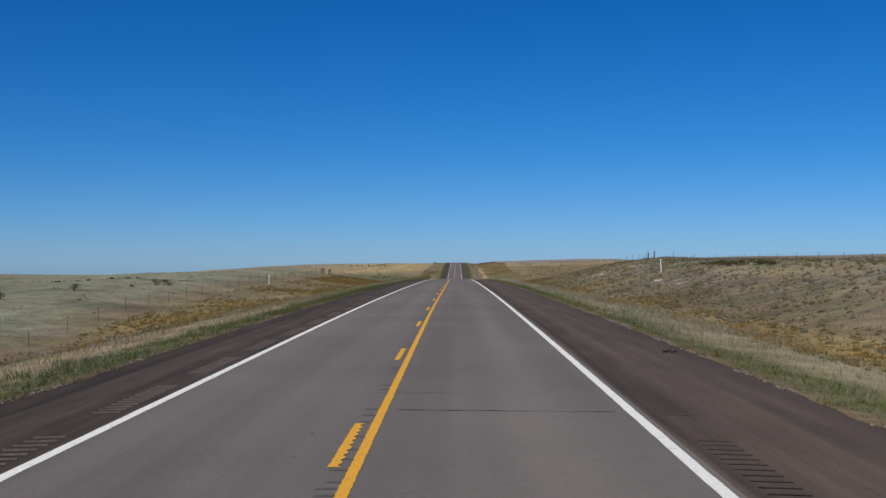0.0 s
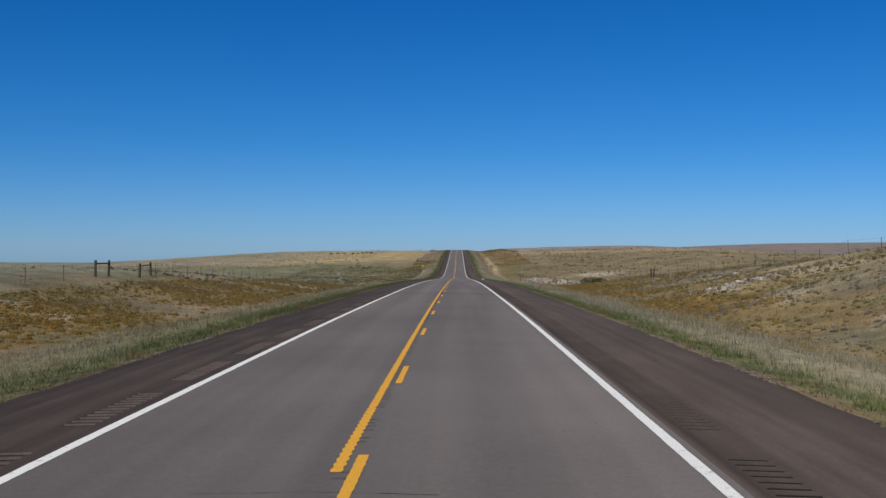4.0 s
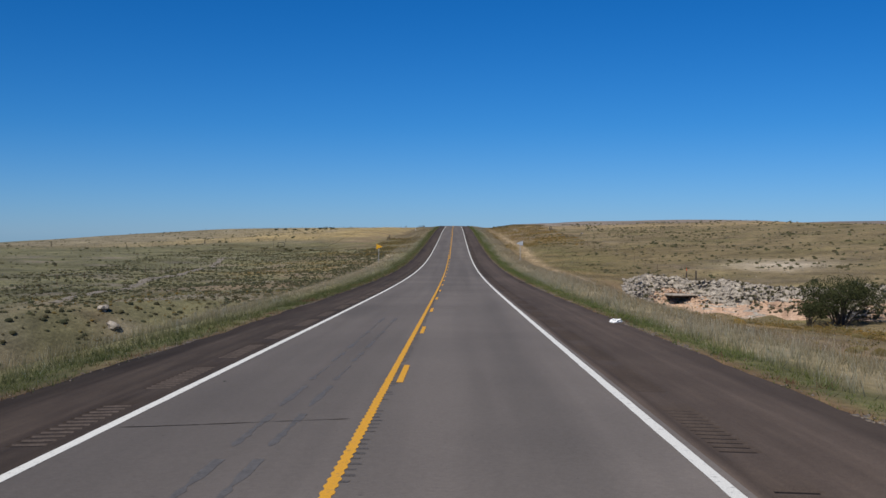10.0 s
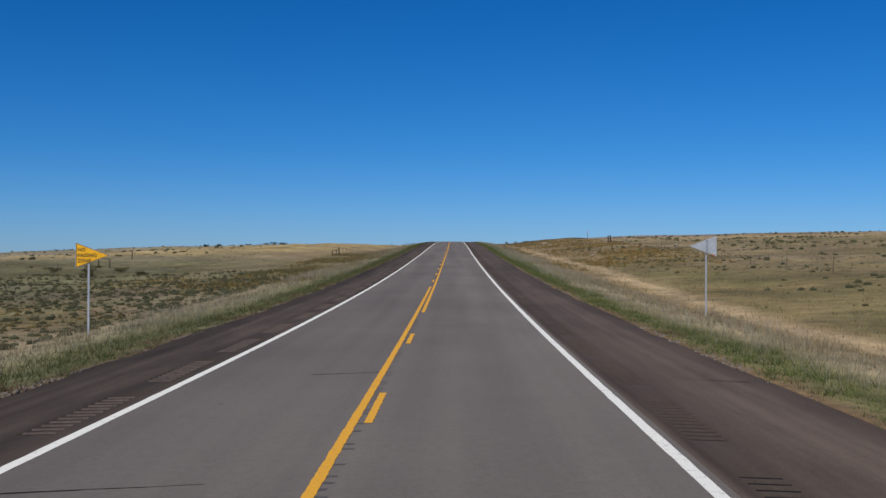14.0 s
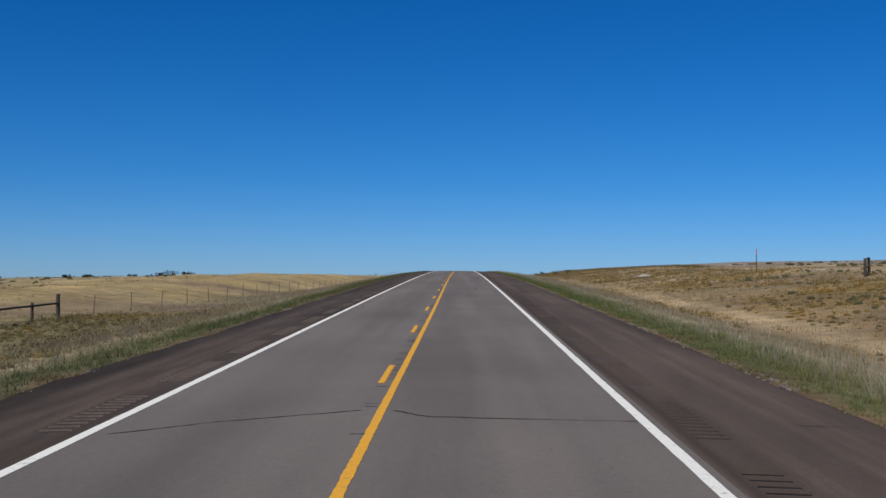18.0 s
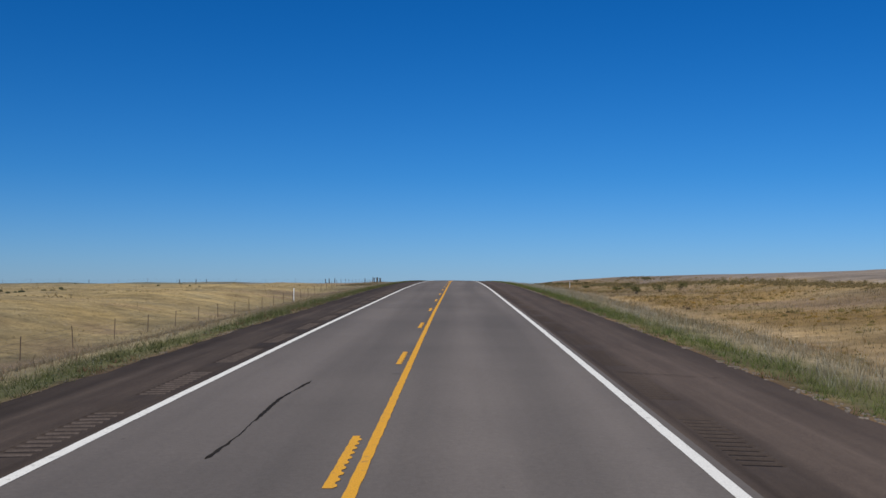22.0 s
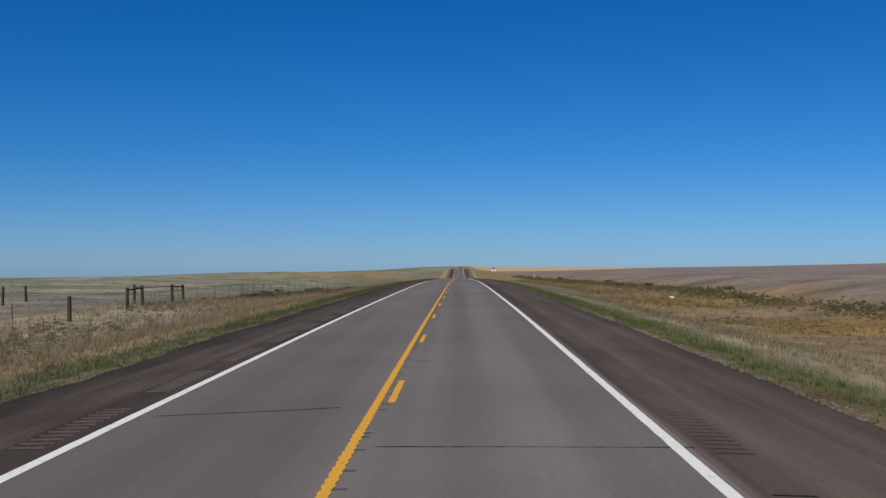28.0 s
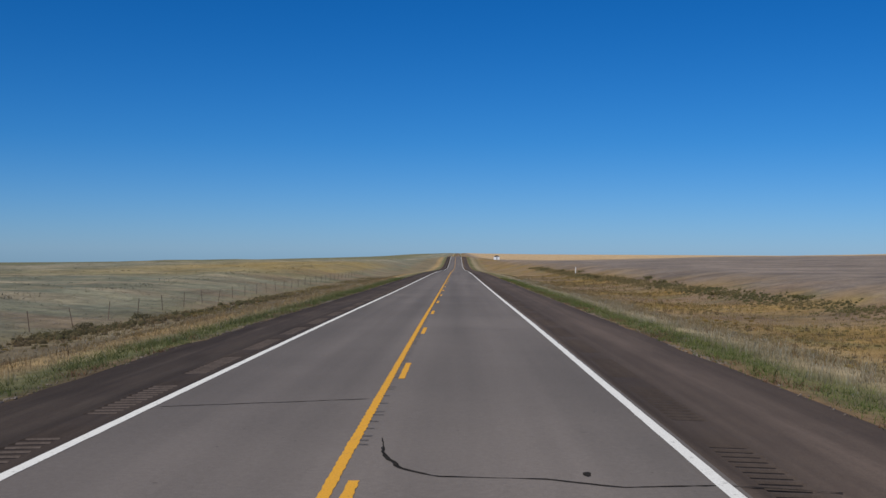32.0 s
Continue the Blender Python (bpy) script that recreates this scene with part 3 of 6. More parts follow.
def box(bm, x0, x1, y0, y1, z0, z1, bevel=0.0):
    r = bmesh.ops.create_cube(bm, size=1)
    vs = r["verts"]
    for v in vs:
        v.co = Vector((x0 if v.co.x < 0 else x1, y0 if v.co.y < 0 else y1, z0 if v.co.z < 0 else z1))
    if bevel:
        es = list({e for v in vs for e in v.link_edges})
        bmesh.ops.bevel(bm, geom=es, offset=bevel, segments=1, affect="EDGES")
    return bm


def rod(bm, a, b, r0, r1, n=8):
    """A tapered round bar from a to b."""
    a, b = Vector(a), Vector(b)
    q = (b - a).to_track_quat("Z", "Y").to_matrix().to_4x4()
    m = Matrix.Translation((a + b) / 2) @ q
    bmesh.ops.create_cone(bm, cap_ends=True, segments=n, radius1=r0, radius2=r1, depth=(b - a).length, matrix=m)
    return bm


def empty(name, x, y, z, turn=0.0):
    e = new(name)
    e.matrix_world = pose(x, y, z, 0, 0, turn)
    e.empty_display_size = 0.2
    return e


def gz(x, y):
    return float(ground_z(np.array([x]), np.array([y]))[0])


def rz(y):
    return float(road_z(np.array([y]))[0])


# ---- ground ----
side = np.array([7.8, 8.3, 8.8, 9.3, 9.8, 10.4, 11.0, 11.6, 12.3, 13.0, 13.8, 14.6, 15.4, 16.4, 17.4, 18.4, 19.5, 21, 23, 25, 27, 29, 31, 33, 35, 38, 41, 44, 48, 52, 57, 62, 68, 75, 83, 92, 102,
                 114, 128, 145, 165, 190, 220, 255, 295, 345, 400, 470, 560, 680, 830, 1050, 1350, 1800, 2500, 3600, 5200])
gx = np.r_[-side[::-1], -7.0, LEFT_EDGE, LEFT_EDGE + 0.25, 0, RIGHT_EDGE - 0.25, RIGHT_EDGE, 7.7, side[1:]]
gy = np.r_[-1500, -700, -300, -120, np.arange(-60, 1320, 1.5), np.arange(1320, 1700, 8.0), np.arange(1700, 2400, 20.0), np.arange(2400, 3400, 60.0), 3800, 4500, 5600, 7000]
GX, GY = np.meshgrid(gx, gy, indexing="ij")
verts = np.c_[GX.ravel(), GY.ravel(), ground_z(GX, GY).ravel()]
ground = smooth(raw("ground", verts, grid_faces(len(gx), len(gy)), GROUND, cover(GX, GY).reshape(-1, 3)))
tagged(ground, "dry rolling prairie with sage, straw and bare earth", "ground", kind="structure")


# ---- road ----
ROAD_Y = np.r_[np.arange(-60, 1320, 3.0), np.arange(1320, 2300, 10.0)]
CROWN = 0.008


def surface_z(x, y):
    """Top of the pavement: a slight crown, shoulders falling a little more."""
    a = np.abs(np.asarray(x, float))
    return road_z(y) - CROWN * np.minimum(a, 3.8) - 0.03 * np.maximum(a - 3.8, 0) + CROWN * 3.66


def strip(name, xs, mat, lift=0.0, ys=ROAD_Y, skirt=None, wander=None):
    """A lengthwise band of pavement; skirt drops its outer edges."""
    X, Y = np.meshgrid(np.asarray(xs, float), ys, indexing="ij")
    if wander is not None:
        X = X + wander(X, Y)
    Z = surface_z(X, Y) + lift
    v = [np.c_[X.ravel(), Y.ravel(), Z.ravel()]]
    n, m = X.shape
    f = [grid_faces(n, m)]
    if skirt:
        for row in (0, n - 1):
            base = sum(len(a) for a in v)
            v.append(np.c_[X[row], Y[row], Z[row]])
            v.append(np.c_[X[row], Y[row], Z[row] - skirt])
            i = np.arange(m - 1)
            q = np.c_[base + i, base + i + 1, base + m + i + 1, base + m + i]
            f.append(q if row else q[:, ::-1])
    return smooth(raw(name, np.concatenate(v), np.concatenate(f), mat))


road = tagged(strip("road", np.linspace(-3.76, 3.76, 9), ASPHALT, skirt=0.3),
              "worn grey asphalt lanes of a straight country highway", "road", kind="structure")


def ragged(x, y):
    e = np.where((x < LEFT_EDGE + 0.05) | (x > RIGHT_EDGE - 0.05), 1.0, 0.0)
    return e * (0.13 * wave(x * 0, y, 9, 31) + 0.09 * wave(x * 0, y, 2.9, 32))


EDGE_Y = np.r_[np.arange(-60, 1300, 1.0), np.arange(1300, 2300, 10.0)]
for name, xs in (("shoulder_left", [LEFT_EDGE, -6.1, -5.6, -5.0, -4.50]), ("shoulder_right", [4.52, 5.2, 5.9, 6.5, RIGHT_EDGE])):
    tagged(strip(name, xs, OLD_SHOULDER if xs[0] < 0 else SHOULDER, -0.012, EDGE_Y, 0.35, ragged), "dark brown paved shoulder with long faded streaks", "shoulder", kind="structure")
for name, xs in (("shoulder_joint_left", [-4.00, -3.76]), ("shoulder_joint_right", [3.76, 4.00])):
    tagged(strip(name, xs, OLD_SHOULDER if xs[0] < 0 else SHOULDER, -0.010, skirt=0.2), "narrow dark seam between lane and shoulder", "shoulder", kind="structure")

# crumbled gravel along the outer edges
rg = np.random.RandomState(7)


def stones(name, n, xa, xb, y0, y1, lo, hi, mat, label):
    x, y = rg.uniform(xa, xb, n), rg.uniform(y0, y1, n)
    s = rg.uniform(lo, hi, n)
    z = np.maximum(ground_z(x, y), np.where((x > LEFT_EDGE) & (x < RIGHT_EDGE), surface_z(x, y) - 0.012, -99))
    base = np.array([[1, 0, 0], [0, 1, 0], [-1, 0, 0], [0, -1, 0], [0, 0, 0.8], [0, 0, -0.4]])
    tri = np.array([[0, 1, 4], [1, 2, 4], [2, 3, 4], [3, 0, 4], [1, 0, 5], [2, 1, 5], [3, 2, 5], [0, 3, 5]])
    v = base[None] * (s[:, None, None] * rg.uniform(0.6, 1.3, (n, 6, 3)))
    v = v + np.stack([x, y, z + 0.2 * s], 1)[:, None]
    f = tri[None] + 6 * np.arange(n)[:, None, None]
    return tagged(raw(name, v.reshape(-1, 3), f.reshape(-1, 3), mat), label, "gravel", kind="stuff")


stones("edge_gravel", 2800, RIGHT_EDGE - 0.12, RIGHT_EDGE + 0.28, 0, 1200, 0.010, 0.036, GRAVEL, "loose pale gravel crumbled along the shoulder's edge")
stones("edge_gravel", 2800, LEFT_EDGE - 0.28, LEFT_EDGE + 0.12, 0, 1200, 0.010, 0.036, GRAVEL, "loose pale gravel crumbled along the shoulder's edge")


# pale broken crust along the outer edges, in stretches
for edge, sgn in ((LEFT_EDGE, -1), (RIGHT_EDGE, 1)):
    n = 15000
    x, y = edge + sgn * rg.uniform(-0.10, 0.20, n), rg.uniform(0, 1200, n)
    keep = wave(x * 0, y, 13, 33 + sgn) + 0.5 * wave(x * 0, y, 3.3, 36 + sgn) > (0.15 if sgn > 0 else 0.3)
    x, y = x[keep], y[keep]
    n = len(x)
    s = rg.uniform(0.02, 0.065, n)
    a = rg.uniform(0, 6.283, n)
    z = np.maximum(ground_z(x, y), surface_z(x, y) - 0.02 - 0.12 * np.clip((x - edge) * sgn, 0, 1)) + 0.008
    c = np.stack([np.cos(a[:, None] + k * 1.571) for k in (0, 1, 2, 3)], 1)[:, :, 0] * (s * 0.8)[:, None] * rg.uniform(0.6, 1.3, (n, 4))
    d = np.stack([np.sin(a[:, None] + k * 1.571) for k in (0, 1, 2, 3)], 1)[:, :, 0] * (s * 1.6)[:, None] * rg.uniform(0.6, 1.3, (n, 4))
    v = np.stack([x[:, None] + c, y[:, None] + d, np.repeat(z[:, None], 4, 1)], 2)
    low = v * 1.0
    low[..., 2] -= 0.03
    i = 8 * np.arange(n)[:, None, None]
    f = np.array([[0, 1, 2, 3]] + [[k, k + 4, (k + 1) % 4 + 4, (k + 1) % 4] for k in range(4)])[None] + i
    tagged(raw("edge_crust", np.concatenate([v, low], 1).reshape(-1, 3), f.reshape(-1, 4), CRUMB), "pale broken crust along the shoulder's edge", "gravel", kind="stuff")


# milled rumble strips, in groups, cut into the shoulder; the far end of every group
GROUP_AT = np.interp(np.arange(-22, 224), [-22, 0, 6, 37, 43, 50, 56, 62, 68, 74, 168, 174, 180, 224],
                     [-38.6, 84.3, 117.9, 289.7, 323.6, 362.3, 396.1, 429.3, 462.7, 496.3, 1022.2, 1054.6, 1088.6, 1335.0])


def rumble(name, xa, xb, shift):
    ys, low = [], []
    for g in GROUP_AT + shift:
        for k in range(12):
            c = g - 3.42 + 0.305 * k
            for off, dz in ((-0.10, 0), (-0.06, 0.018), (0.0, 0.024), (0.065, 0.018), (0.11, 0)):
                ys.append(c + off)
                low.append(dz)
        ys.append(g + 0.9)
        low.append(0)
    ys, low = np.array(ys), np.array(low)
    X, Y = np.meshgrid(np.array([xa, xa + 0.035, xb - 0.035, xb]), ys, indexing="ij")
    D = np.repeat(low[None], 4, 0)
    D[0], D[-1] = 0, 0
    Z = surface_z(X, Y) - 0.011 - D
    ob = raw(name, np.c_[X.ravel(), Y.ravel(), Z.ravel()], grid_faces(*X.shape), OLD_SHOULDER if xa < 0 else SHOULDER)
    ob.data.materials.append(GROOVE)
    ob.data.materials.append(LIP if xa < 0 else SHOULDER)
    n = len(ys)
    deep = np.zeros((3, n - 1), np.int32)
    # floors take the shade-dark colour; far slopes on the left take the sunlit one
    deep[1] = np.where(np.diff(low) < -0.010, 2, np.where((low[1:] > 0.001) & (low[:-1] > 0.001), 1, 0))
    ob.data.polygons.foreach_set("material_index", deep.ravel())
    return tagged(ob, "groups of milled rumble grooves in the paved shoulder", "rumble strip", kind="structure")


rumble("rumble_strip_left", -4.50, -4.00, 0.15)
rumble("rumble_strip_right", 4.00, 4.52, 0.0)

# ---- painted lines ----
LINE_LIFT = 0.005


def frayed(amount, size, seed):
    def move(x, y):
        return amount * wave(x * 40, y, size, seed)
    return move


LINE_Y = np.r_[np.arange(-60, 1300, 0.5), np.arange(1300, 2300, 10.0)]


def bend(knots, places):
    """How a painted line strays sideways along the road."""
    return lambda x, y: glide(np.array(knots, float), np.array(places, float), y)


RIGHT_STRAY = bend([-60, 11, 118, 220, 400, 600, 730, 870, 960, 990, 1090, 2300], [3.59, 3.595, 3.57, 3.58, 3.58, 3.575, 3.56, 3.58, 3.60, 3.62, 3.615, 3.615])
LEFT_STRAY = bend([-60, 11, 50, 84, 220, 360, 500, 700, 830, 990, 1090, 2300], [-3.70, -3.69, -3.71, -3.68, -3.69, -3.68, -3.67, -3.69, -3.68, -3.69, -3.70, -3.68])
for stray in (LEFT_STRAY, RIGHT_STRAY):
    tagged(strip("edge_line", [-0.078, -0.04, 0.04, 0.078], WHITE_PAINT, LINE_LIFT, LINE_Y, wander=lambda x, y: stray(x, y) + frayed(0.006, 1.7, 41)(x, y)),
           "solid white edge line, slightly worn", "road line", kind="structure")

# the two centre lines stray a few centimetres; the left one lies on a milled strip
CENTRE_LEFT = bend([-60, 150, 220, 255, 290, 324, 360, 430, 500, 600, 730, 800, 880, 957, 989, 1022, 1055, 1088, 2300],
                   [-0.31, -0.32, -0.33, -0.275, -0.293, -0.31, -0.295, -0.29, -0.292, -0.335, -0.40, -0.39, -0.31, -0.287, -0.258, -0.255, -0.28, -0.303, -0.30])
CENTRE_RIGHT = bend([-60, 11, 50, 84, 118, 150, 255, 360, 524, 599, 632, 665, 698, 730, 762, 796, 829, 861, 957, 989, 1022, 1088, 2300],
                    [-0.09, -0.075, -0.115, -0.08, -0.115, -0.11, -0.06, -0.08, -0.09, -0.125, -0.105, -0.08, -0.145, -0.18, -0.16, -0.165, -0.10, -0.09, -0.07, -0.04, -0.035, -0.085, -0.08])


def scallop(amount, stray):
    """Paint sprayed over a milled strip: its sides bulge in and out."""
    def move(x, y):
        return stray(x, y) + np.sign(x) * amount * np.sign(np.sin(y * 2 * np.pi / 0.305)) * np.clip(0.6 + 0.5 * wave(x * 0, y, 60, 51), 0.2, 1) + 0.005 * wave(x * 30, y, 1.1, 52)
    return move


def solid(stray, amount, y0, y1):
    ys = np.r_[np.arange(y0, min(y1, 1300), 0.076), np.arange(1300, y1, 5.0)] if y1 > 1300 else np.arange(y0, y1, 0.076)
    ob = strip("centre_line", [-0.062, 0.062], YELLOW_PAINT, LINE_LIFT, ys, wander=scallop(amount, stray))
    tagged(ob, "solid yellow centre line with scalloped edges" if amount > 0.005 else "solid yellow centre line with even edges", "road line", kind="structure")


solid(CENTRE_LEFT, 0.011, 150, 546)
solid(CENTRE_LEFT, 0.011, 880, 2290)
solid(CENTRE_RIGHT, 0.003, -60, 151)
solid(CENTRE_RIGHT, 0.003, 524, 931)


def dash(stray, y, ragged_by):
    ys = np.linspace(y, y + 3.05, 42)
    X, Y = np.meshgrid([-0.058, 0, 0.058], ys, indexing="ij")
    worn = ragged_by * np.sign(np.sin(Y * 2 * np.pi / 0.305)) * (X > 0) + 0.006 * wave(X * 0, Y, 0.55, 61) * np.sign(X)
    P = X + worn + stray(X, Y)
    Z = surface_z(P, Y) + LINE_LIFT + 0.001
    ob = raw("centre_dash", np.c_[P.ravel(), Y.ravel(), Z.ravel()], grid_faces(*X.shape), YELLOW_PAINT)
    ob.parent = road


for stray, rag, first, y0, y1 in ((CENTRE_LEFT, 0.018, -2.63, -50, 148), (CENTRE_RIGHT, 0.004, -0.61, 151, 523), (CENTRE_LEFT, 0.018, 3.85, 546, 879), (CENTRE_RIGHT, 0.004, -2.03, 931, 1330)):
    k = math.ceil((y0 - first) / 12.192)
    while first + 12.192 * k + 3.05 < y1:
        dash(stray, first + 12.192 * k, rag)
        k += 1

# shallow milled ticks across the middle of the road
tick_y = np.arange(-40, 1330, 0.305)
rt = np.random.RandomState(53)
milled = np.interp(tick_y, [140, 160, 540, 560, 870, 890], [0.35, 1, 1, 0.3, 0.3, 0.8])
tick_y = tick_y[rt.rand(len(tick_y)) / milled < 0.35 + 0.5 * np.clip(0.5 + wave(tick_y * 0, tick_y, 45, 54), 0, 1)]
tc = CENTRE_LEFT(0, tick_y) + 0.075 + 0.015 * rt.randn(len(tick_y))
tv = []
for sx, sy in ((-1, -1), (1, -1), (1, 1), (-1, 1)):
    X, Y = tc + sx * 0.105 * rt.uniform(0.8, 1.1, len(tc)), tick_y + sy * 0.045 * rt.uniform(0.6, 1.2, len(tc))
    tv.append(np.stack([X, Y, surface_z(X, Y) + 0.003], 1))
ticks = raw("centre_rumble", np.stack(tv, 1).reshape(-1, 3), np.arange(4 * len(tc)).reshape(-1, 4), TICK)
tagged(ticks, "shallow milled grooves between the yellow centre lines", "rumble strip", kind="structure")


# ---- cracks and marks on the pavement ----
def ribbon(name, pts, width, mat, lift=0.004, jitter=0.02, step=0.12, seed=0, parent=None, label=""):
    """A thin wandering band on the pavement through the points."""
    r = np.random.RandomState(seed)
    p = np.array(pts, float)
    seg = np.r_[0, np.cumsum(np.hypot(*np.diff(p, axis=0).T))]
    t = np.arange(0, seg[-1] + step, step)
    x, y = np.interp(t, seg, p[:, 0]), np.interp(t, seg, p[:, 1])
    x, y = x + jitter * np.cumsum(r.randn(len(t)) * 0.25) * 0.6 + jitter * r.randn(len(t)) * 0.5, y + jitter * np.cumsum(r.randn(len(t)) * 0.25)
    dx, dy = np.gradient(x), np.gradient(y)
    n = np.maximum(np.hypot(dx, dy), 1e-6)
    w = width * np.clip(0.75 + 0.9 * np.convolve(r.randn(len(t) + 8), np.ones(9) / 5, 'valid') + 0.3 * r.randn(len(t)), 0.3, 1.3)
    w[0] = w[-1] = width * 0.2
    v = []
    for sgn in (-1, 1):
        X, Y = x - dy / n * w * sgn / 2, y + dx / n * w * sgn / 2
        v.append(np.c_[X, Y, surface_z(X, Y) + lift])
    ob = raw(name, np.concatenate(v), grid_faces(2, len(t)), mat)
    ob.parent = parent
    return tagged(ob, label)


def crack(*pts):
    """A tar sealed crack through points of the pavement."""
    bent = len(pts) > 3
    pts = [(x, y - 0.35) for x, y in pts]
    ribbon("crack_seal", pts, 0.046 if bent else 0.042, SEAL, 0.004 if abs(pts[0][0]) < 3.8 else 0.006, 0.012 if bent else 0.03, 0.12, int(pts[0][1] * 7) % 9973, road, "black tar sealed crack" if bent else "")


crack((0.11, 14.28), (3.37, 14.27))
crack((-3.69, 49.92), (-3.74, 51.47), (-0.54, 52.77))
crack((0.10, 53.29), (0.42, 53.14))
crack((-3.75, 100.34), (-2.73, 100.16), (-1.88, 99.92), (-1.75, 99.53), (-1.82, 99.43))
crack((0.12, 119.79), (3.46, 120.00), (5.64, 120.03))
crack((-3.68, 117.92), (-2.85, 117.94))
crack((-3.67, 223.74), (-0.62, 224.59))
crack((-3.20, 218.04), (-1.41, 218.22))
crack((1.14, 221.87), (3.57, 221.86))
crack((-3.57, 255.66), (-0.39, 256.16))
crack((0.08, 257.96), (3.73, 258.42))
crack((-3.64, 288.84), (-2.12, 289.26), (-0.54, 289.58))
crack((-3.66, 323.55), (-0.73, 324.24))
crack((-3.07, 331.81), (-2.59, 331.82))
crack((-0.06, 327.45), (1.70, 327.77))
crack((-3.51, 360.58), (-0.53, 361.31))
crack((-0.11, 394.68), (3.70, 394.76), (6.07, 395.79))
crack((-3.41, 394.34), (-1.63, 394.91))
crack((3.51, 428.82), (4.18, 428.73))
crack((-3.48, 461.29), (-1.81, 461.46), (-1.10, 461.52))
crack((-3.35, 495.44), (-1.35, 495.86))
crack((-1.65, 505.26), (-0.07, 505.73))
crack((5.12, 505.53), (6.55, 505.25))
crack((-1.69, 620.16), (-1.75, 615.96), (-1.53, 613.71), (-0.74, 613.92))
crack((-0.05, 601.53), (3.73, 601.43), (6.76, 601.47))
crack((-3.41, 632.84), (-2.21, 633.86), (-0.42, 634.89))
crack((0.04, 634.94), (0.60, 634.35), (3.70, 634.16))
crack((-4.66, 666.57), (-3.74, 666.48), (-2.64, 666.70), (-0.52, 667.33))
crack((-0.22, 667.08), (-0.27, 665.88), (-0.11, 664.93))
crack((-0.04, 664.88), (3.67, 664.93))
crack((4.65, 663.95), (5.54, 664.01))
crack((-3.49, 665.09), (-3.19, 665.59), (-3.25, 666.19), (-3.42, 666.59))
crack((2.08, 696.45), (2.10, 691.15))
crack((-3.74, 699.86), (-0.41, 700.86))
crack((0.33, 702.27), (3.66, 702.72))
crack((2.79, 734.76), (2.63, 732.91), (2.70, 731.41), (2.63, 730.16), (2.65, 728.81), (2.67, 727.71))
crack((1.44, 736.34), (3.60, 736.67))
crack((-3.47, 736.42), (-1.13, 737.45))
crack((2.47, 747.62), (2.60, 747.97), (2.92, 748.17), (3.54, 748.38), (5.31, 748.35))
crack((4.06, 753.34), (4.77, 753.30))
crack((-0.28, 757.98), (-0.36, 754.53), (-0.31, 752.38), (-0.24, 751.33))
crack((-1.95, 761.62), (-1.91, 763.17), (-1.94, 764.52), (-1.99, 766.77), (-1.82, 769.23))
crack((4.05, 771.46), (6.01, 770.93))
crack((0.70, 793.95), (4.87, 794.20))
crack((-3.51, 800.10), (-0.56, 800.84))
crack((-3.77, 829.37), (-2.58, 829.58))
crack((0.05, 862.84), (3.74, 862.88), (6.21, 862.56))
crack((-3.57, 867.60), (-2.67, 868.06))
crack((0.03, 957.6), (3.82, 957.8))
crack((-3.37, 960.2), (-0.79, 961.1))
crack((-5.66, 966.39), (-3.93, 967.01))
crack((-3.35, 1001.64), (-3.43, 999.14), (-3.41, 997.79), (-3.40, 996.09), (-3.43, 994.74), (-3.41, 993.14))
crack((0.71, 1021.80), (0.60, 1021.00), (0.76, 1020.15), (1.08, 1019.66), (3.77, 1019.94), (4.92, 1019.96))
crack((-3.75, 1024.00), (-0.41, 1024.79))
crack((0.02, 1089.03), (0.12, 1087.88), (0.34, 1087.13), (0.72, 1086.74), (1.85, 1086.70), (2.57, 1086.36), (3.58, 1086.53), (4.75, 1086.39))
crack((-3.57, 1091.83), (-0.46, 1092.72))
crack((-3.60, 989.79), (-2.42, 990.01), (-0.45, 990.28))
crack((0.13, 991.44), (3.90, 991.24))
crack((-3.56, 1053.62), (-1.96, 1053.84), (-0.35, 1054.06))
crack((0.01, 1057.37), (3.71, 1057.36), (6.96, 1057.41))
crack((-3.91, 84.16), (-2.33, 84.73), (-0.61, 85.45))
crack((0.21, 81.86), (1.76, 82.23), (3.44, 82.36))
crack((-4.04, 867.79), (-2.62, 868.11))
crack((5.67, 634.39), (6.53, 634.35))
rc = np.random.RandomState(21)
for i in range(58):
    y = -20 + i * 20.6 + rc.uniform(-6, 6)
    a, b = sorted(rc.uniform(-3.5, 3.5, 2))
    if b - a > 1.2:
        ribbon("hairline_crack", [(a, y), ((a + b) / 2, y + rc.uniform(-0.15, 0.15)), (b, y + rc.uniform(-0.25, 0.25))], 0.014, SEAL, 0.003, 0.03, 0.15, 300 + i, road)
for i, (pts, w) in enumerate(([[(-1.75, 304.5), (-1.70, 308.7), (-1.60, 313.2)], 0.13], [[(-1.58, 314.4), (-1.56, 321.6)], 0.10], [[(-2.99, 259.8), (-2.80, 265.8)], 0.12])):
    ribbon("dark_streak", pts, w, SKID, 0.0035, 0.05, 0.1, 400 + i, road, "long black stain on the lane")
for i in range(10):
    for x in (-1.72, -1.28):
        y = 352 + i * 3.4
        ribbon("tyre_mark", [(x, y), (x + 0.03, y + 2.6)], 0.10, SKID, 0.003, 0.006, 0.2, 500 + i, road)
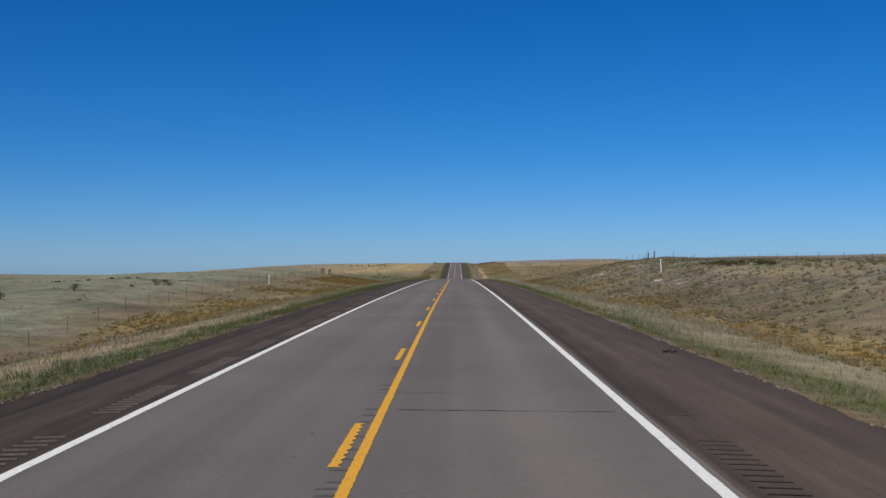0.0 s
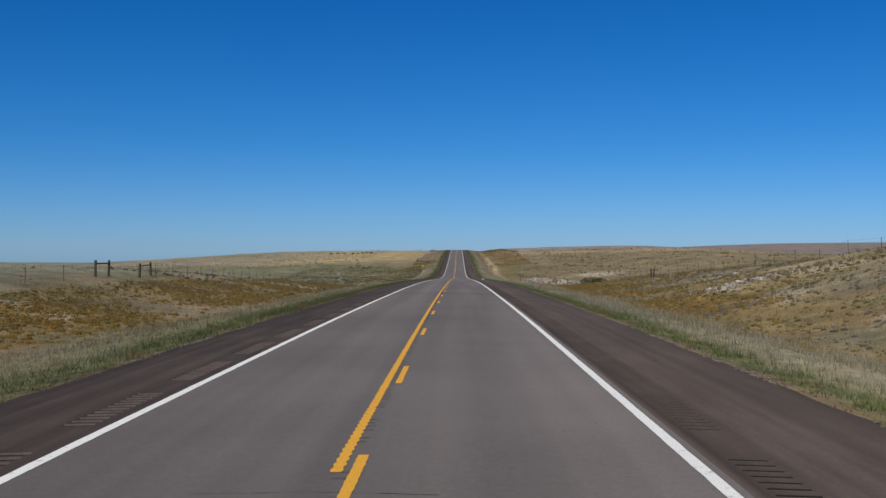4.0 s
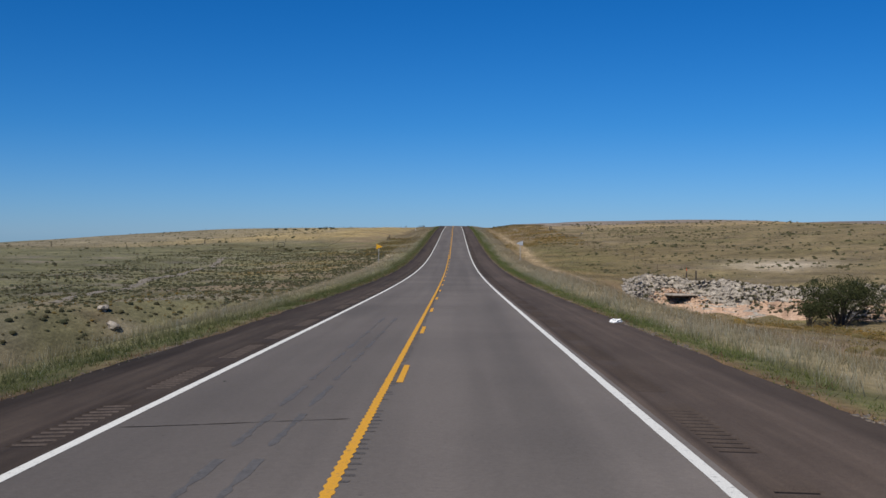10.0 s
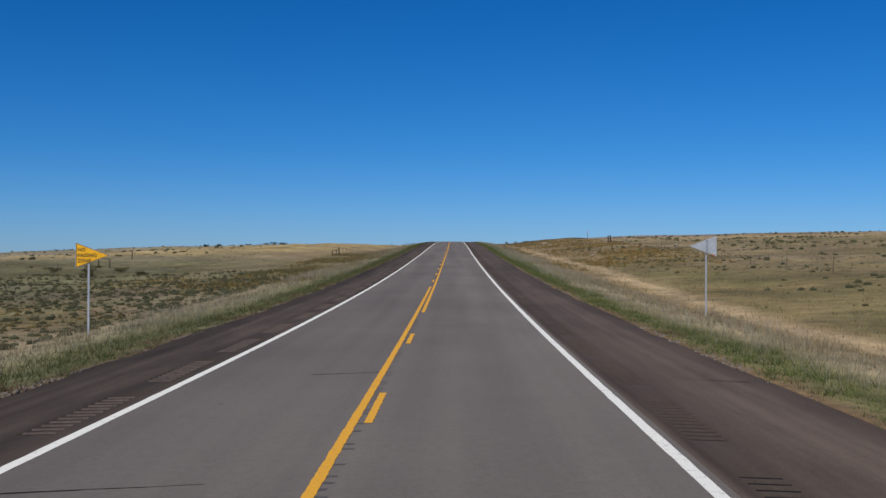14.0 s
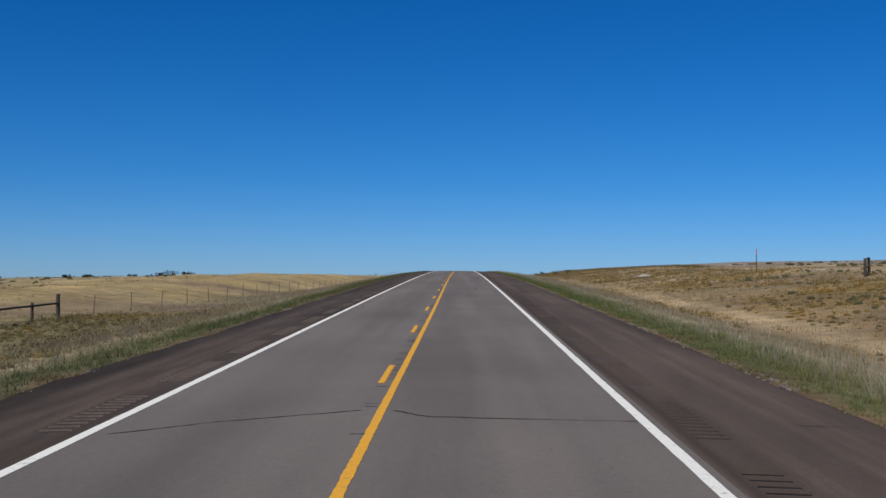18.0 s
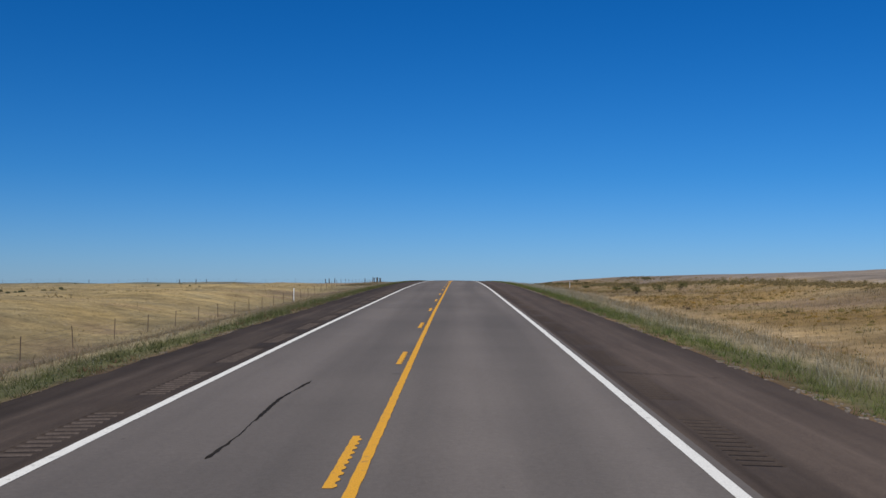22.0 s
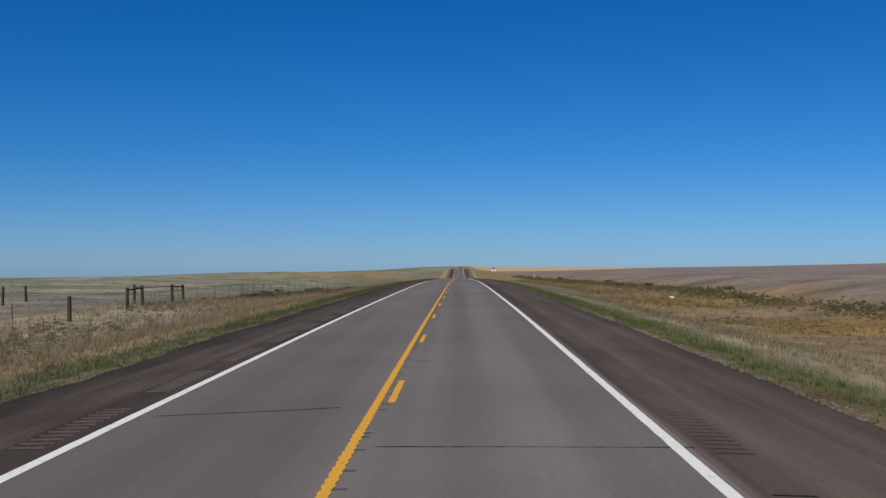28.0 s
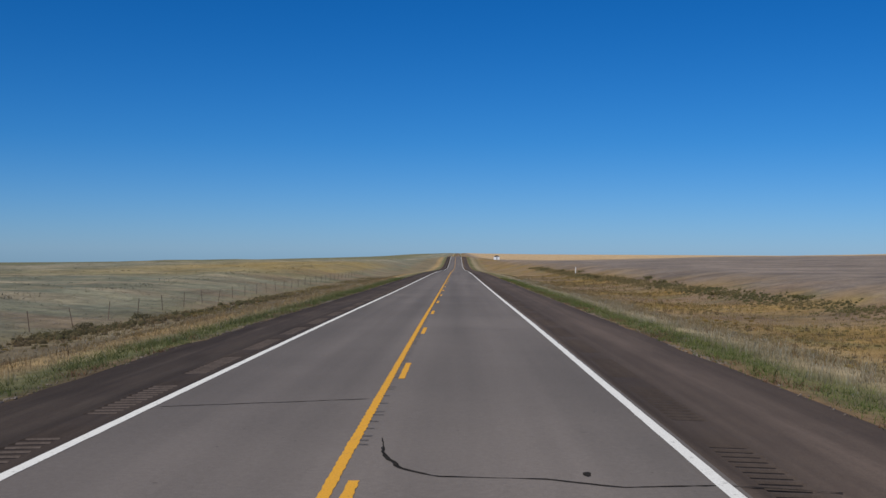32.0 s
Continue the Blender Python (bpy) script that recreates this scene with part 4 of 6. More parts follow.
# faint surveyor's scribbles in white paint
SCRIBBLE = speckled("faded_white_paint", (0.16, 0.145, 0.13), (0.24, 0.22, 0.20), 12)
for i, pts in enumerate(([(4.30, 429.2), (4.36, 429.6), (4.42, 429.25), (4.48, 429.6)], [(4.54, 429.35), (4.70, 429.4)], [(5.02, 430.2), (5.14, 430.3), (5.06, 430.5), (5.18, 430.65), (5.04, 430.75)])):
    ribbon("paint_mark", pts, 0.035, SCRIBBLE, -0.008, 0.004, 0.05, 620 + i, road, "faded white paint scribble")
# small dark stones and tar crumbs lying on the lanes
for i in range(26):
    x, y = rc.uniform(-3.4, 3.4), rc.uniform(0, 1110)
    ribbon("tar_crumb", [(x, y), (x + rc.uniform(-0.1, 0.1), y + rc.uniform(0.05, 0.25))], 0.07, SEAL, 0.003, 0.02, 0.05, 600 + i, road)


# ---- fences ----
def t_post(h):
    bm = bmesh.new()
    box(bm, -0.022, 0.022, -0.006, 0.006, -0.4, h)
    box(bm, -0.005, 0.005, 0.006, 0.036, -0.4, h)
    for k in range(7):
        z = h - 0.12 - 0.16 * k
        box(bm, -0.012, 0.012, -0.014, -0.006, z, z + 0.03)
    me = bpy.data.meshes.new("post")
    bm.to_mesh(me)
    bm.free()
    me.materials.append(RUST)
    return me


def wood_post(h, r=0.085, seed=1):
    rr = random.Random(seed)
    bm = bmesh.new()
    rod(bm, (0, 0, -0.5), (0, 0, h), r * 1.08, r * 0.95, 10)
    for v in bm.verts:
        v.co.x += rr.uniform(-0.012, 0.012)
        v.co.y += rr.uniform(-0.012, 0.012)
        if v.co.z > 0.1:
            v.co.z += rr.uniform(-0.03, 0.02)
    me = bpy.data.meshes.new("wooden_post")
    bm.to_mesh(me)
    bm.free()
    me.materials.append(WOOD)
    return me


T_POST = [t_post(1.12), t_post(1.18)]
W_POST = [wood_post(1.15, 0.075, 3), wood_post(1.28, 0.10, 4), wood_post(1.42, 0.11, 5), wood_post(0.98, 0.07, 6)]


def hang_wires(parent, pts, heights):
    for h in heights:
        v, f = [], []
        for a, b in zip(pts[:-1], pts[1:]):
            n = 4
            for k in range(n):
                u0, u1 = k / n, (k + 1) / n
                p = [(a[0] + (b[0] - a[0]) * u, a[1] + (b[1] - a[1]) * u, a[2] + (b[2] - a[2]) * u + h - 0.10 * u * (1 - u)) for u in (u0, u1)]
                i = len(v)
                r = 0.004
                for q in p:
                    v += [(q[0] - r, q[1], q[2] - r), (q[0] + r, q[1], q[2] - r), (q[0], q[1], q[2] + r)]
                f += [(i, i + 1, i + 4, i + 3), (i + 1, i + 2, i + 5, i + 4), (i + 2, i, i + 3, i + 5)]
        ob = raw("wire", np.array(v), np.array(f), WIRE)
        ob.parent = parent
    return parent


def fence(line, spacing, label, wood_every=0, seed=0, wires=(0.30, 0.56, 0.82, 1.06), lean=2.0):
    """Posts along a broken line, with strands of wire."""
    r = random.Random(seed)
    e = new("wire_fence")
    tagged(e, label, "fence", "fences beside the highway")
    p = np.array(line, float)
    seg = np.r_[0, np.cumsum(np.hypot(*np.diff(p, axis=0).T))]
    tops = []
    k = 0
    for d in np.arange(0, seg[-1], spacing):
        x, y = float(np.interp(d, seg, p[:, 0])), float(np.interp(d, seg, p[:, 1]))
        z = gz(x, y)
        wood = wood_every and k % wood_every == 0
        ob = new("wooden_post" if wood else "post", r.choice(W_POST[:2]) if wood else r.choice(T_POST))
        ob.matrix_world = pose(x, y, z, r.gauss(0, lean), r.gauss(0, lean), r.uniform(-20, 20))
        ob.parent = e
        tops.append((x, y, z))
        k += 1
    return hang_wires(e, tops, wires)


fence([(-26.6, -6.5), (-26.6, 221)], 6.65, "barbed wire fence on thin dark steel posts beside pale pasture", seed=1)
fence([(-27.0, 237), (-30, 330), (-36, 385)], 6.65, "barbed wire fence on dark steel posts dipping to a creek", 0, seed=2)
fence([(-40, 430), (-44, 520), (-46, 622)], 9.5, "old wire fence on thin dark posts across sage", 0, seed=3)
fence([(-19.2, 677.5), (-19.2, 1004)], 6.7, "barbed wire fence on thin steel posts beside golden field", 0, seed=4)
fence([(-20.0, 1024), (-21.5, 1100), (-21.5, 1330)], 6.3, "sagging wire fence with leaning posts beside pale pasture", 0, seed=5, lean=5.0)
fence([(38.5, 24), (38.0, 150), (33.4, 168)], 7.0, "wire fence on thin steel posts along a low rise", seed=6)
fence([(32.8, 178), (33.5, 310), (36, 420)], 7.0, "wire fence on thin steel posts above the creek", 0, seed=7)
fence([(30.0, 500), (31.8, 560), (31.8, 694)], 12.0, "wire fence on steel posts across sage hillside", 0, seed=8)
fence([(-46, 640), (-120, 655), (-200, 690)], 8.0, "distant wire fence running off across the prairie", 3, seed=10)
fence([(-34, 1030), (-110, 1034), (-190, 1040)], 8.0, "distant wire fence running off along the pasture", 4, seed=11)


def brace(x0, y0, x1, y1, h, label, rails=(0.85,), tall=1, three=None):
    """Wooden brace or gateway: posts with rails between them."""
    e = empty("fence_brace", x0, y0, gz(x0, y0))
    tagged(e, label, "fence brace", "wooden fence braces")
    pts = [(x0, y0), (x1, y1)] + ([three] if three else [])
    for i, (x, y) in enumerate(pts):
        ob = new("wooden_post", W_POST[tall if i < 2 else 1])
        ob.parent = e
        ob.matrix_local = pose(x - x0, y - y0, gz(x, y) - gz(x0, y0), random.uniform(-2, 2), random.uniform(-2, 2), i * 40)
    for a, b in zip(pts[:-1], pts[1:]):
        for q in rails:
            za, zb = (gz(*a) - gz(x0, y0) + h * q, gz(*b) - gz(x0, y0) + h * q)
            part("rail", rod(bmesh.new(), (a[0] - x0, a[1] - y0, za), (b[0] - x0, b[1] - y0, zb), 0.055, 0.05, 8), WOOD, e)
    return e


random.seed(5)
brace(-27.3, 221.5, -27.3, 224.6, 1.2, "dark wooden fence brace at a pasture gateway")
brace(-27.3, 233.0, -27.3, 236.4, 1.2, "dark wooden fence brace at a pasture gateway")
brace(-19.4, 663.0, -19.4, 669.6, 0.98, "weathered wooden gateway with a long sloping top rail", (0.82,), 3, (-19.3, 672.6))
brace(-18.8, 1007.65, -18.8, 1010.7, 1.22, "dark wooden fence brace with a high rail", (0.92,), 1, (-20.2, 1013.6))
gate = empty("wire_gate", -18.8, 1010.7, gz(-18.8, 1010.7))
tagged(gate, "slack wire gate with a thin top pole between braces", "gate")
for h in (0.35, 0.75, 1.14):
    part("pole" if h > 1 else "wire", rod(bmesh.new(), (0, 0, h), (0, 6.9, gz(-18.8, 1017.6) - gz(-18.8, 1010.7) + h), 0.022 if h > 1 else 0.006, 0.018 if h > 1 else 0.006, 6), WOOD if h > 1 else WIRE, gate)
brace(-18.8, 1017.6, -18.8, 1020.4, 1.22, "dark wooden fence brace joined by a wire gate", (0.92,), 1)
brace(-30.0, 1004.7, -30.0, 1016.3, 1.3, "two dark wooden posts where fences meet", (), 1)
brace(-69.8, 1019.0, -65.8, 1019.6, 1.28, "dark wooden posts far off along a pasture fence", (), 1)
brace(-43.6, 622.5, -45.4, 623.6, 1.4, "small dark wooden brace on a sage slope", (0.85,), 0)
brace(32.8, 170.2, 32.4, 173.4, 1.5, "pair of dark wooden posts against the sky", (), 1)
brace(32.3, 702.0, 32.9, 702.8, 1.6, "weathered wooden brace with crossed rails", (0.45, 0.85), 2)
brace(-18.6, 997.8, -20.2, 990.6, 1.5, "stout wooden corner posts at a field entrance", (), 1)
brace(30.6, 483.5, 32.4, 486.0, 1.5, "grey wooden posts standing above a rock bank", (), 1)


# ---- marker posts ----
def marker(x, y, h, w, mat, label, cap=None, cap_h=0.3, lean=0.0):
    e = empty("marker_post", x, y, gz(x, y))
    tagged(e, label, "marker post", "utility marker posts")
    body = part("shaft", rod(bmesh.new(), (0, 0, -0.3), (0, 0, h), w, w * 0.95, 10), mat, e)
    part("top_cap", rod(bmesh.new(), (0, 0, h - (cap_h if cap else 0.05)), (0, 0, h + 0.03), w * 1.12, w * 0.9, 10), cap or mat, e)
    for c in (body,):
        c.rotation_euler = (0, radians(lean), 0)
    return e


marker(25.0, 123.5, 1.55, 0.06, WHITE, "white plastic utility marker post leaning on a weedy rise", None, lean=-3)
marker(-24.6, 143.0, 1.35, 0.05, WHITE, "white plastic utility marker post beside a pasture fence")
marker(-19.1, 878.9, 1.5, 0.06, WHITE, "white plastic utility marker post in dry grass")
marker(21.0, 941.4, 1.05, 0.045, WHITE, "white plastic utility marker post above roadside weeds")
marker(25.6, 1298.0, 1.4, 0.07, WHITE, "white plastic utility marker post at a plowed field's edge")
marker(31.05, 306.0, 1.75, 0.05, RUST, "tall dark post with an orange top on a weedy rise", ORANGE, 0.2)
brace(31.3, 306.8, 31.9, 307.6, 1.5, "dark wooden posts standing together beside a marker", (), 2)
marker(31.5, 729.4, 2.3, 0.045, RUST, "thin dark marker pole with an orange top", ORANGE, 0.55)
marker(31.7, 488.5, 1.5, 0.05, RUST, "short dark post with an orange top above the rocks", ORANGE, 0.3)


# ---- signs ----
def words(text, size, parent, mat, x, z, y, label=""):
    cu = bpy.data.curves.new("lettering", "FONT")
    cu.body, cu.size, cu.extrude, cu.offset = text, size, 0.002, 0.004
    cu.space_character = 1.1
    tmp = new("lettering", cu)
    dg = bpy.context.evaluated_depsgraph_get()
    me = bpy.data.meshes.new_from_object(tmp.evaluated_get(dg))
    bpy.data.objects.remove(tmp)
    me.materials.clear()
    me.materials.append(mat)
    ob = new("lettering", me)
    ob.parent = parent
    ob.matrix_local = pose(x, y, z, 90, 0, 0)
    return tagged(ob, label)


def prism(pts, y0, y1):
    bm = bmesh.new()
    a = [bm.verts.new((p[0], y0, p[1])) for p in pts]
    b = [bm.verts.new((p[0], y1, p[1])) for p in pts]
    bm.faces.new(a)
    bm.faces.new(b[::-1])
    n = len(pts)
    for i in range(n):
        bm.faces.new((a[i], b[i], b[(i + 1) % n], a[(i + 1) % n]))
    bmesh.ops.recalc_face_normals(bm, faces=bm.faces)
    return bm


def shrink(pts, d):
    c = sum((Vector(p) for p in pts), Vector((0, 0))) / len(pts)
    return [tuple(Vector(p) + (c - Vector(p)).normalized() * d) for p in pts]


def u_post(parent, h, mat=None):
    bm = box(bmesh.new(), -0.028, 0.028, 0.012, 0.018, -0.5, h)
    box(bm, -0.034, -0.028, 0.012, 0.045, -0.5, h)
    box(bm, 0.028, 0.034, 0.012, 0.045, -0.5, h)
    return part("post", bm, mat or GALV, parent, "galvanised steel post")


def pennant(x, y, base, mid_z, flip, front, label, lettered):
    e = empty("no_passing_sign", x, y, base)
    tagged(e, label, "road sign", "pennant signs")
    h = mid_z - base
    s = -1 if flip else 1
    tri = [(-0.46 * s, 0.45), (-0.46 * s, -0.45), (0.74 * s, 0.0)]
    tri = [(a, b + h) for a, b in tri]
    u_post(e, h + (0.3 if flip else 0.12))
    if lettered:
        part("plate", prism(tri, -0.004, 0.004), SIGN_BACK, e)
        part("border", prism(shrink(tri, 0.02), -0.007, -0.0045), BLACK, e, "black border")
        face = part("sign_face", prism(shrink(tri, 0.055), -0.010, -0.0072), SIGN_YELLOW, e, "yellow reflective face")
        for text, size, lx, lz in (("NO", 0.165, -0.39, 0.14), ("PASSING", 0.165, -0.39, -0.055), ("ZONE", 0.165, -0.39, -0.25)):
            words(text, size, face, BLACK, lx, h + lz, -0.0125, "black capital letters")
    else:
        part("plate", prism(tri, -0.006, 0.000), SIGN_BACK, e, "bare aluminium back of the sign")
        bracket = part("bracket", box(bmesh.new(), -0.05, 0.05, -0.05, -0.0065, h - 0.3, h + 0.32), GALV, e)
        for dz in (-0.2, 0.2):
            part("bolt", rod(bmesh.new(), (0, -0.05, h + dz), (0, -0.065, h + dz), 0.016, 0.014, 8), RUST, bracket)
        part("reflector", rod(bmesh.new(), (0.33, -0.0065, h - 0.40), (0.33, -0.012, h - 0.40), 0.035, 0.035, 12), ORANGE, e, "small red spot")
    return e


pennant(-11.8, 522.4, gz(-11.8, 522.4), -3.47, False, True, "yellow pennant sign reading no passing zone on a steel post", True)
pennant(12.2, 532.4, gz(12.2, 532.4), -2.95, True, False, "grey bare back of a pennant sign on a steel post", False)

mile = empty("mile_marker", 10.7, 305.8, gz(10.7, 305.8))
tagged(mile, "green mile marker with white digits on a rusty post", "road sign")
MT = -0.92 - gz(10.7, 305.8)
u_post(mile, MT, RUST)
part("plate", box(bmesh.new(), -0.09, 0.09, -0.004, 0.004, MT - 0.50, MT, 0.003), SIGN_BACK, mile)
mile_face = part("sign_face", box(bmesh.new(), -0.085, 0.085, -0.008, -0.0045, MT - 0.495, MT - 0.005, 0.002), SIGN_GREEN, mile, "green reflective face")
for k in range(3):
    part("bar", box(bmesh.new(), -0.016 - 0.008 * (k == 2), 0.016 + 0.008 * (k == 2), -0.011, -0.0085, MT - 0.165 - 0.135 * k, MT - 0.075 - 0.135 * k, 0.002), WHITE, mile_face, "white mark")


# ---- litter ----
def bag(x, y, z, size, seed, label):
    bm = bmesh.new()
    bmesh.ops.create_icosphere(bm, subdivisions=3, radius=1)
    for v in bm.verts:
        n = noise.noise(v.co * 1.7 + Vector((seed, 0, 0))) * 0.5 + noise.noise(v.co * 4.1 + Vector((0, seed, 0))) * 0.25
        v.co = Vector((v.co.x * size * (1 + n), v.co.y * size * 0.7 * (1 + n), max(v.co.z, -0.35) * size * 0.45 * (1 + 1.3 * n) + size * 0.16))
    me = bpy.data.meshes.new("plastic_bag")
    bm.to_mesh(me)
    bm.free()
    me.materials.append(WHITE)
    ob = new("plastic_bag", me)
    ob.matrix_world = pose(x, y, z, 0, 0, 20 * seed)
    return tagged(ob, label, "litter")


bag(6.75, 385.0, float(surface_z(6.75, 385.0)) - 0.012, 0.24, 2, "crumpled white plastic bag lying on the shoulder")
bag(21.7, 1049.2, gz(21.7, 1049.2), 0.30, 5, "pale plastic bag caught in roadside grass")

def tread(x, y, length, seed, label):
    """A curled strip of torn tyre tread."""
    r = np.random.RandomState(seed)
    u = np.linspace(0, 1, 26)
    cx, cy = (u - 0.5) * length, 0.10 * np.sin(u * 5) + 0.02 * r.randn(26)
    cz = 0.03 + 0.035 * np.abs(np.sin(u * 9)) + 0.01 * r.rand(26)
    w = 0.05 + 0.02 * r.rand(26)
    v = np.concatenate([np.c_[cx, cy - w, cz - 0.03], np.c_[cx, cy - 0.4 * w, cz], np.c_[cx, cy + 0.4 * w, cz + 0.006], np.c_[cx, cy + w, cz - 0.03]])
    ob = smooth(raw("tyre_scrap", v, grid_faces(4, 26), GROOVE))
    ob.matrix_world = pose(x, y, float(surface_z(x, y)) - 0.012, 0, 0, 4)
    return tagged(ob, label, "litter")


tread(6.72, 437.5, 0.75, 31, "torn black strip of tyre tread at the shoulder's edge")
tread(6.33, 24.9, 0.35, 32, "short black strip of tyre tread on the shoulder")

# small pale shed far off beside the road
shed = empty("shed", 28.5, 1824, gz(28.5, 1824))
tagged(shed, "small white shed with dark roof, far off", "shed")
part("wall", box(bmesh.new(), -2.0, 2.0, -1.5, 1.5, -0.3, 2.3, 0.03), WHITE, shed)
part("roof", prism([(-2.25, 2.25), (2.25, 2.25), (0, 3.2)], -1.7, 1.7), RUST, shed, "dark low gable roof")
part("door", box(bmesh.new(), -0.5, 0.5, -1.56, -1.5, 0, 1.95, 0.02), GALV, shed)


# ---- rocks ----
def rock_mesh(seed, flat=0.6, mat=None, cuts=2):
    bm = bmesh.new()
    bmesh.ops.create_icosphere(bm, subdivisions=cuts, radius=1)
    o = Vector((seed * 3.1, seed * 1.7, 0))
    for v in bm.verts:
        n = noise.noise(v.co * 1.1 + o) * 0.55 + noise.noise(v.co * 2.9 + o) * 0.22
        c = v.co * (1 + n)
        c.z = round(c.z * flat * 3.2) / 3.2 * 0.6 + c.z * flat * 0.4
        v.co = c
    me = bpy.data.meshes.new("rock")
    bm.to_mesh(me)
    bm.free()
    me.materials.append(mat or STONE)
    return me


ROCKS = [rock_mesh(k, 0.55 + 0.08 * k) for k in range(6)]
EARTHY = [rock_mesh(k + 9, 0.7, PEACH) for k in range(2)]


BANK_FROM, BANK_TO = 19.0, 98.0


def face(X, V):
    """Points on the ledged face of the creek bank, V from its foot to its top."""
    cy = np.interp(X, CREEK_X, CREEK_Y)
    steps = np.floor(V * 9 + 0.9 * wave(X, X * 0, 9, 71) + 0.4 * wave(X, V * 4, 3.1, 76)) / 9
    rise = np.where(V < 0.35, V * 0.9, 0.45 * V + 0.55 * np.clip(steps, 0, 1))
    rough = np.clip((V - 0.25) * 4, 0.25, 1)
    Y = cy + 14.5 + 9.0 * V + 1.3 * wave(X, V * 8, 7, 72) + rough * (0.4 * wave(X * 2, V * 30, 2.6, 73) + 0.22 * wave(X * 3, V * 50, 1.7, 77))
    low, top = ground_z(X, cy + 14) - 0.3, ground_z(X, cy + 28) + 0.3
    end = np.clip((X - BANK_FROM) / 8, 0, 1) * np.clip((BANK_TO - X) / 25, 0, 1)
    Z = low + 0.15 + (top - low) * rise + rough * (0.2 * wave(X * 2, V * 26, 2.8, 74) + 0.14 * wave(X * 3, V * 44, 1.5, 78))
    return Y, Z * end + (ground_z(X, Y) - 0.35) * (1 - end)


def bank(nx=300, nv=56):
    """The eroded creek bank, pale rock over peach earth."""
    X, V = np.meshgrid(np.linspace(BANK_FROM, BANK_TO, nx), np.linspace(0, 1, nv), indexing="ij")
    Y, Z = face(X, V)
    at = np.array((34, 482, gz(34, 482)))
    e = empty("rock_bank", *at)
    tagged(e, "eroded creek bank of pale ledged rock over peach earth", "rock bank")
    ob = raw("rock_face", np.c_[X.ravel(), Y.ravel(), Z.ravel()] - at, grid_faces(nx, nv), STONE)
    ob.data.materials.append(PEACH)
    ob.data.materials.append(SILT)
    a = wave(X[:-1, :-1], V[:-1, :-1] * 10, 13, 75) + 0.3 * wave(X[:-1, :-1], V[:-1, :-1] * 30, 2.5, 79)
    m = ((V[:-1, :-1] < 0.54 + 0.1 * a) & (a > -0.45) & (X[:-1, :-1] < 60)).astype(np.int32)
    silty = wave(X[:-1, :-1], V[:-1, :-1] * 18, 6, 110) + 0.4 * wave(X[:-1, :-1], V[:-1, :-1] * 40, 2, 111) > 0.75 - (X[:-1, :-1] - 44) / 16
    m = np.where(silty & (X[:-1, :-1] > 44), 2, m).astype(np.int32)
    ob.data.polygons.foreach_set("material_index", m.ravel())
    ob.parent = e
    r = np.random.RandomState(12)

    def spots(n, lo, hi, shift):
        x = BANK_FROM + 3 + (BANK_TO - 22 - BANK_FROM) * r.rand(n) ** 2.0
        v = lo + (hi - lo) * r.rand(n)
        y, z = face(x, np.minimum(v, 1))
        over = np.maximum(v - 1, 0) * 9
        return x, y + over, np.where(v > 1, ground_z(x, y + over), z) + shift
    for x, y, z in zip(*spots(280, 0.48, 1.15, 0.02)):
        q = new("rock", ROCKS[r.randint(6)] if r.rand() < 0.93 else EARTHY[r.randint(2)])
        q.parent = e
        s = 0.10 + 0.26 * r.rand() ** 2 + (0.25 if r.rand() < 0.06 else 0)
        q.matrix_local = pose(x - at[0], y - at[1], z - at[2], r.uniform(-14, 14), r.uniform(-14, 14), r.uniform(0, 360)) @ Matrix.Diagonal((s * r.uniform(1, 1.7), s, s * 0.7, 1))
    x, y, z = spots(5200, 0.34, 1.35, 0.0)
    rub = chips("rubble", x, y, z, 0.04 + 0.16 * r.rand(len(x)) ** 2, STONE, "loose pale rubble over the creek bank", r)
    rub.parent = e
    rub.matrix_parent_inverse = Matrix.Translation(-Vector(at))
    return spots


def chips(name, x, y, z, s, mat, label, r):
    base = np.array([[1, 0, 0], [0, 1, 0], [-1, 0, 0], [0, -1, 0], [0, 0, 0.8], [0, 0, -0.4]])
    tri = np.array([[0, 1, 4], [1, 2, 4], [2, 3, 4], [3, 0, 4], [1, 0, 5], [2, 1, 5], [3, 2, 5], [0, 3, 5]])
    n = len(x)
    v = base[None] * (s[:, None, None] * r.uniform(0.5, 1.5, (n, 6, 3))) + np.stack([x, y, z + 0.2 * s], 1)[:, None]
    return tagged(raw(name, v.reshape(-1, 3), (tri[None] + 6 * np.arange(n)[:, None, None]).reshape(-1, 3), mat), label, kind="stuff")


bank_spots = bank()
# the mouth of the drain under the ledge, its shade a solid black block
drain = box(bmesh.new(), -1.5, 1.2, -0.2, 0.9, 0.08, 0.28, 0.05)
dm = empty("drain_slab", 29.5, 477.6, gz(29.5, 477.6) + 0.9)
tagged(dm, "long pale slab over a black block painted as shade", "slab")
part("slab", box(bmesh.new(), -2.6, 2.4, -0.7, 1.6, 0.28, 0.52, 0.08), STONE, dm)
part("shade_block", drain, BLACK, dm, "black block painted as the shade under the slab")


def boulder(x, y, sx, sy, sz, k, label):
    ob = new("boulder", ROCKS[k])
    ob.matrix_world = pose(x, y, gz(x, y) + sz * 0.25, 0, 0, 35 * k) @ Matrix.Diagonal((sx, sy, sz, 1))
    if sx > 2:
        ob.data = rock_mesh(k, 0.63, CREAM, 3)
    return tagged(ob, label, "boulder", "pale boulders")


